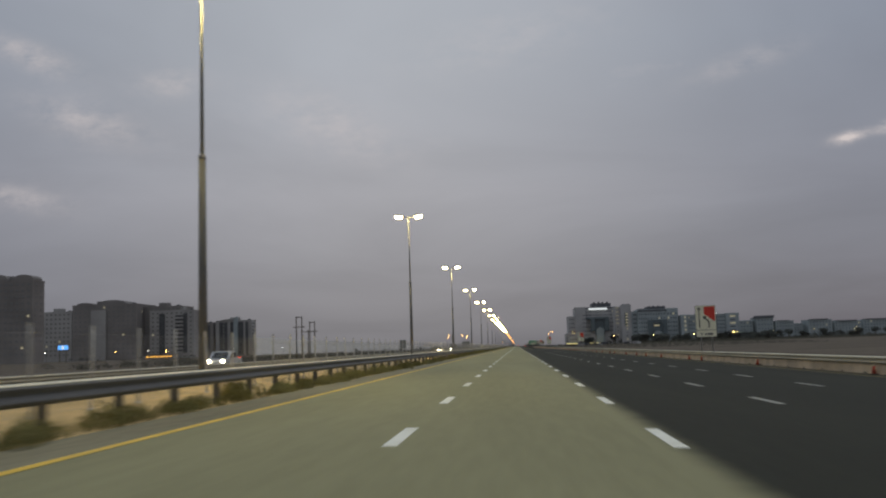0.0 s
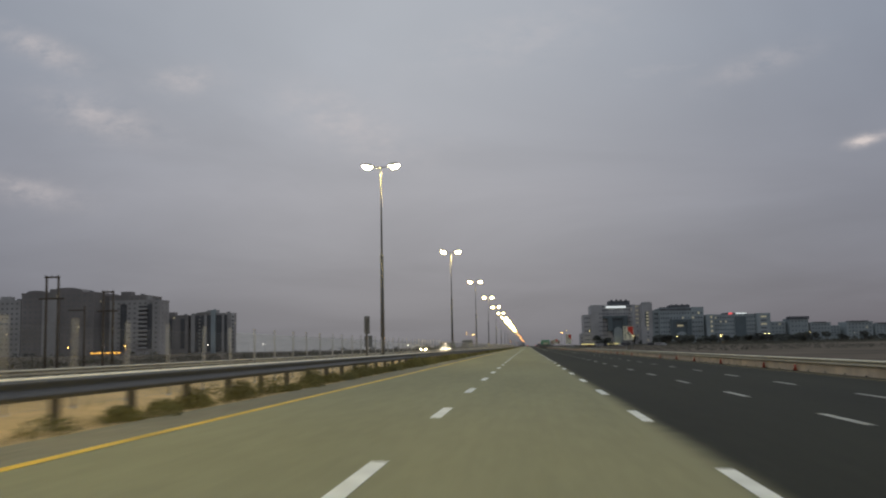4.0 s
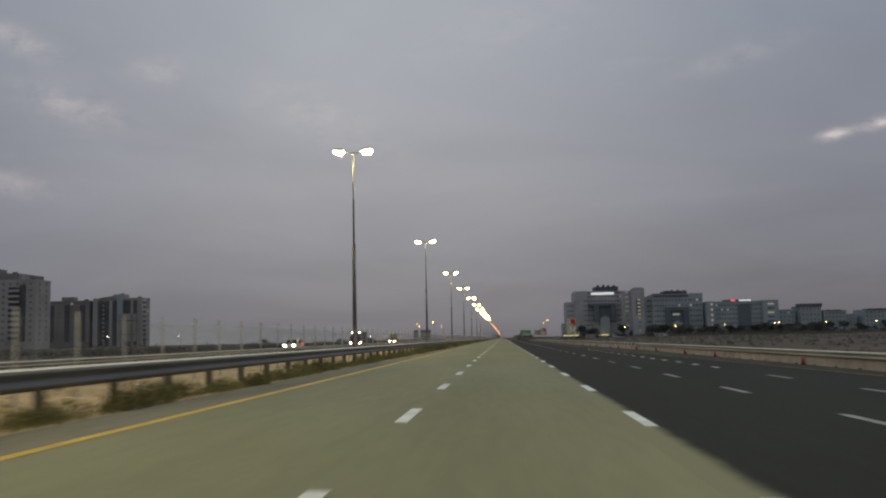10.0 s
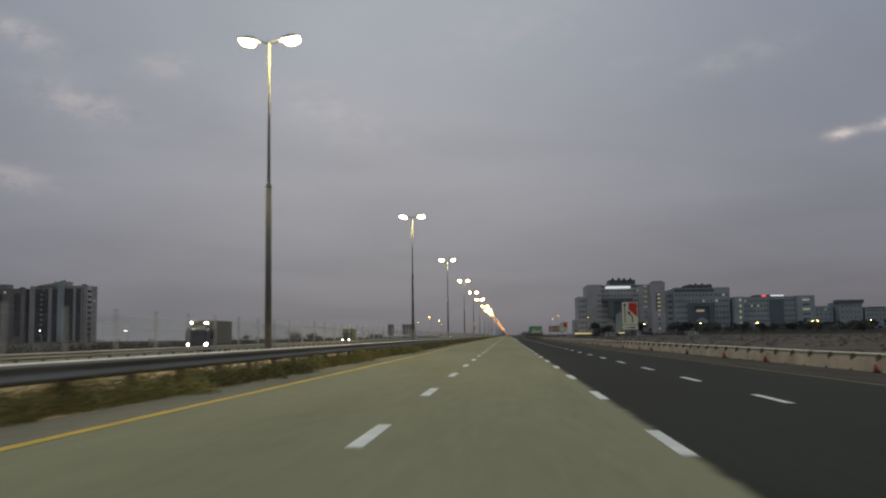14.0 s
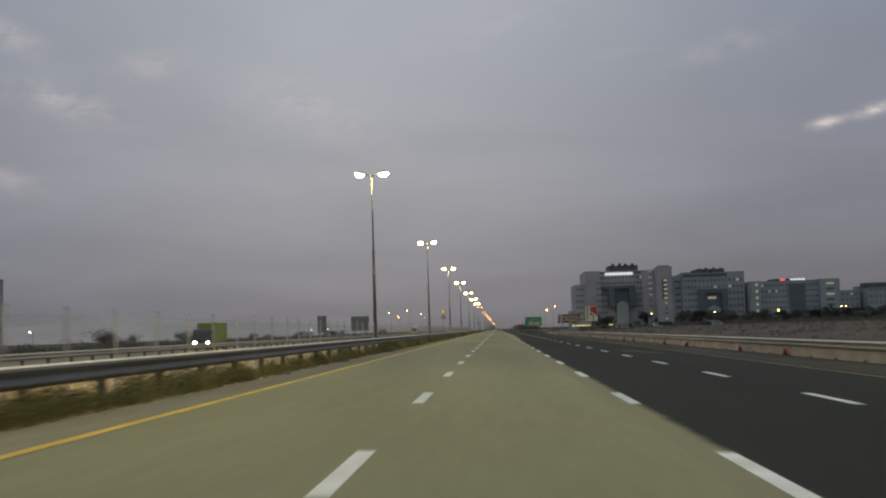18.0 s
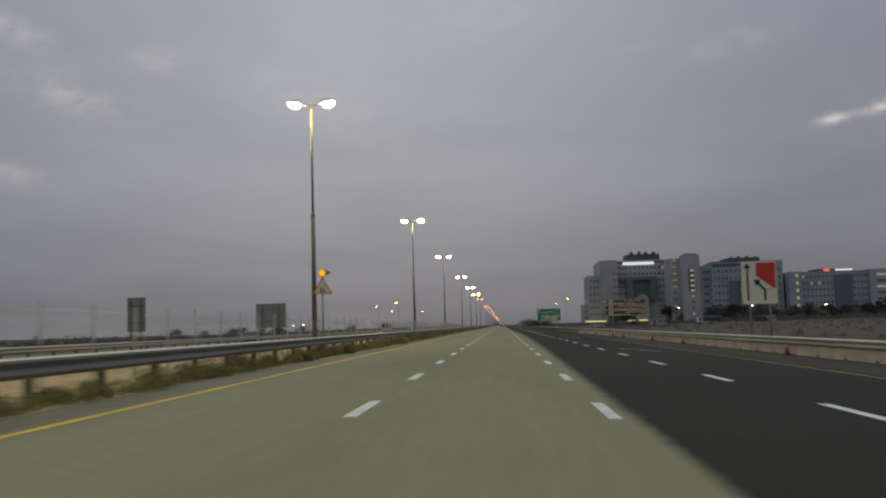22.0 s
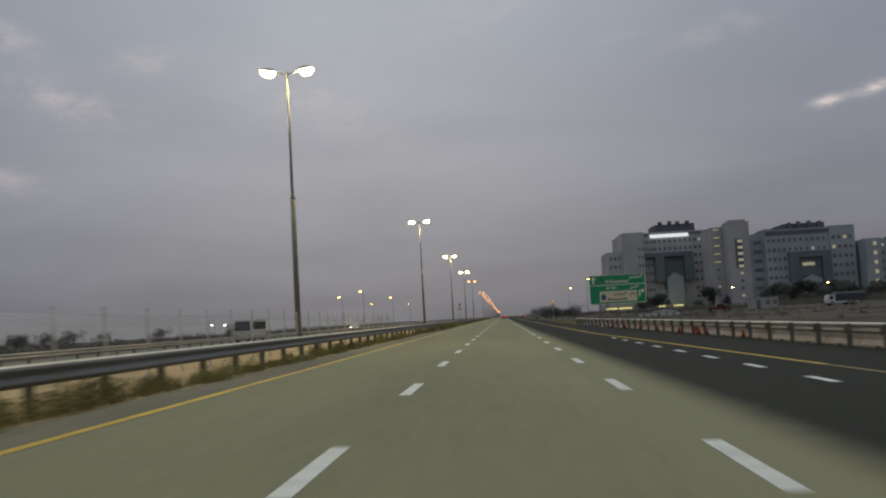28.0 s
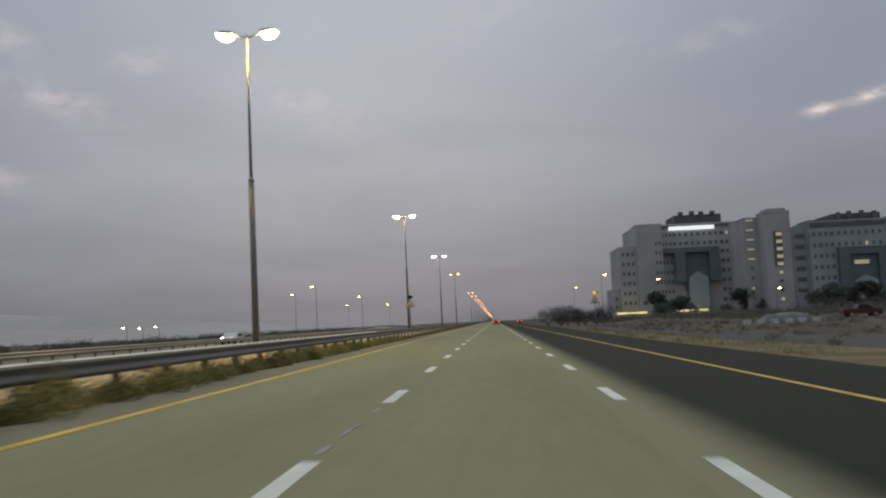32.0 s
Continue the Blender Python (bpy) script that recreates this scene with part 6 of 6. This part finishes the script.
v, _ = vehicle(pose(-32, 850, ZO, 0, 0, 0), "white car with lit headlights far along the opposite carriageway", "car", 4.5, 1.8, SEDAN, SEDAN_WIN, CAR_WHITE, (-1.35, 1.35), 0.33)
v, _ = vehicle(pose(0.5, 1010, ground(0.5), 0, 0, 180), "dark car seen from behind with red tail lights", "car", 4.5, 1.8, SEDAN, SEDAN_WIN, CAR_RED, (-1.35, 1.35), 0.33, front=GLASS_DARK, group="cars ahead")
v, _ = vehicle(pose(9.0, 1080, ground(9), 0, 0, 180), "dark car with red tail lights leaving by the side road", "car", 4.5, 1.8, SEDAN, SEDAN_WIN, CAR_DARK, (-1.35, 1.35), 0.33, front=GLASS_DARK, group="cars ahead")
# parked works vehicles on the open ground
for x, y, p, rz, lab in ((62, 872, CAR_DARK, 95, "dark van parked on sandy ground"), (118, 930, CAR_WHITE, 85, "white van parked on sandy ground"), (101, 880, CAR_DARK, 80, "dark van parked beside the shrubs")):
    v, _ = vehicle(pose(x, y, ground(x) - 0.05, 0, 0, rz), lab, "van", 5.2, 2.0, VAN, VAN_WIN, p, (-1.7, 1.6), 0.36, front=GLASS_DARK, back=GLASS_DARK, group="vehicles parked on open ground")
v, _ = vehicle(pose(77, 866, ground(77) - 0.05, 0, 0, -88), "white lorry with a grey tipper body parked on sandy ground", "truck", 6.8, 2.3, CAB, CAB_WIN, CAR_WHITE, (-2.4, 1.4, 2.5), 0.48, front=GLASS_DARK, back=GLASS_DARK, group="vehicles parked on open ground")
add_box(v, "tipper_body", CAR_DARK, -1.2, 1.2, -1.5, 5.2, 0.95, 2.5, "dark grey tipper body", 0.04)
add_box(v, "tarpaulin", TARP, -1.15, 1.15, -1.4, 5.1, 2.51, 2.95, "pale tarpaulin over the load", 0.1)
v, _ = vehicle(pose(50, 868, ground(50) - 0.05, 0, 0, 92), "small dull red pickup parked on sandy ground", "pickup", 5.2, 1.85, PICKUP, PICKUP_WIN, CAR_RED, (-1.65, 1.6), 0.38, front=GLASS_DARK, back=GLASS_DARK, group="vehicles parked on open ground")
# load under a grey tarpaulin
bm, trows = bmesh.new(), []
for j in range(13):
    row = []
    for i in range(19):
        u, w3 = 2 * i / 18 - 1, 2 * j / 12 - 1
        d = (1 - u ** 8) * (1 - w3 ** 6)
        row.append((34.5 + 3.1 * u, 850 + 1.3 * w3, ground(34) - 0.06 + d * (1.15 + 0.22 * noise.noise((u * 3, w3 * 2, 5.0)) - 0.18 * abs(u))))
    trows.append(row)
bm_sheet(bm, trows)
tagged(part("covered_load", bm, TARP), "low load under a grey tarpaulin on sandy ground", "load")


def plastic_barrier(m, label, plastic=CONE, size=(0.6, 0.55, 0.6), group="plastic barriers by the guardrail end"):
    """A water-filled road barrier: flared foot, waist and a lifting slot."""
    b = thing("plastic_barrier", m, label, "road barrier", group)
    bm = bmesh.new()
    bm_prism(bm, [(-.22, 0), (.22, 0), (.22, .12), (.12, .34), (.09, .68), (-.09, .68), (-.12, .34), (-.22, .12)], "y", -0.6, 0.6)
    part("body", bm, plastic, b, bevel=0.02)
    for y in (-0.66, 0.66):
        bm = bmesh.new()
        bm_tube(bm, (0, y, 0.02), (0, y, 0.62), 0.06, 0.06, 10)
        part("connector", bm, plastic, b)
    b.scale = size
    return b


plastic_barrier(pose(10.36, 696.2, ground(10.36), 0, 0, 3), "faded orange plastic road barrier standing by the outer guardrail")
for x, y, rz in ((9.25, 732.4, 8), (9.05, 745.9, 15), (9.3, 752.0, 40), (9.75, 755.2, 80), (10.2, 757.2, 70)):
    plastic_barrier(pose(x, y, ground(x) - 0.02, 0, 0, rz), "dirty white plastic road barrier behind the guardrail end", PLASTIC_WHITE, (0.8, 0.75, 0.72))
for k in range(6):
    plastic_barrier(pose(28.6 + 1.55 * k, 845.0 - 0.3 * (k % 2), ground(30) - 0.05, 0, 0, 84 + 5 * (k % 3)), "white plastic road barrier on sandy ground before the covered load", PLASTIC_WHITE, (0.8, 0.7, 0.85), "white barriers before the covered load")
# container cabins
for x, y, lab in ((58, 860, "pale site cabin on the open ground"), (110, 905, "pale site cabin on the open ground")):
    c = thing("site_cabin", pose(x, y, ground(x) - 0.05, 0, 0, 4), lab, "cabin", "site cabins")
    add_box(c, "body", WALL_L, -3, 3, -1.2, 1.2, 0.15, 2.6, "", 0.04)
    add_box(c, "roof", WALL_B, -3.1, 3.1, -1.3, 1.3, 2.61, 2.72)
    add_box(c, "door", WALL_DARK, -1.9, -1.0, -1.24, -1.202, 0.2, 2.2)
    for u in (0.2, 1.8):
        add_box(c, "window", FAR_GLASS, u, u + 0.9, -1.24, -1.202, 1.1, 2.0)
    for u in (-2.6, 2.4):
        add_box(c, "skid", WALL_DARK, u, u + 0.2, -1.1, 1.1, 0, 0.148)
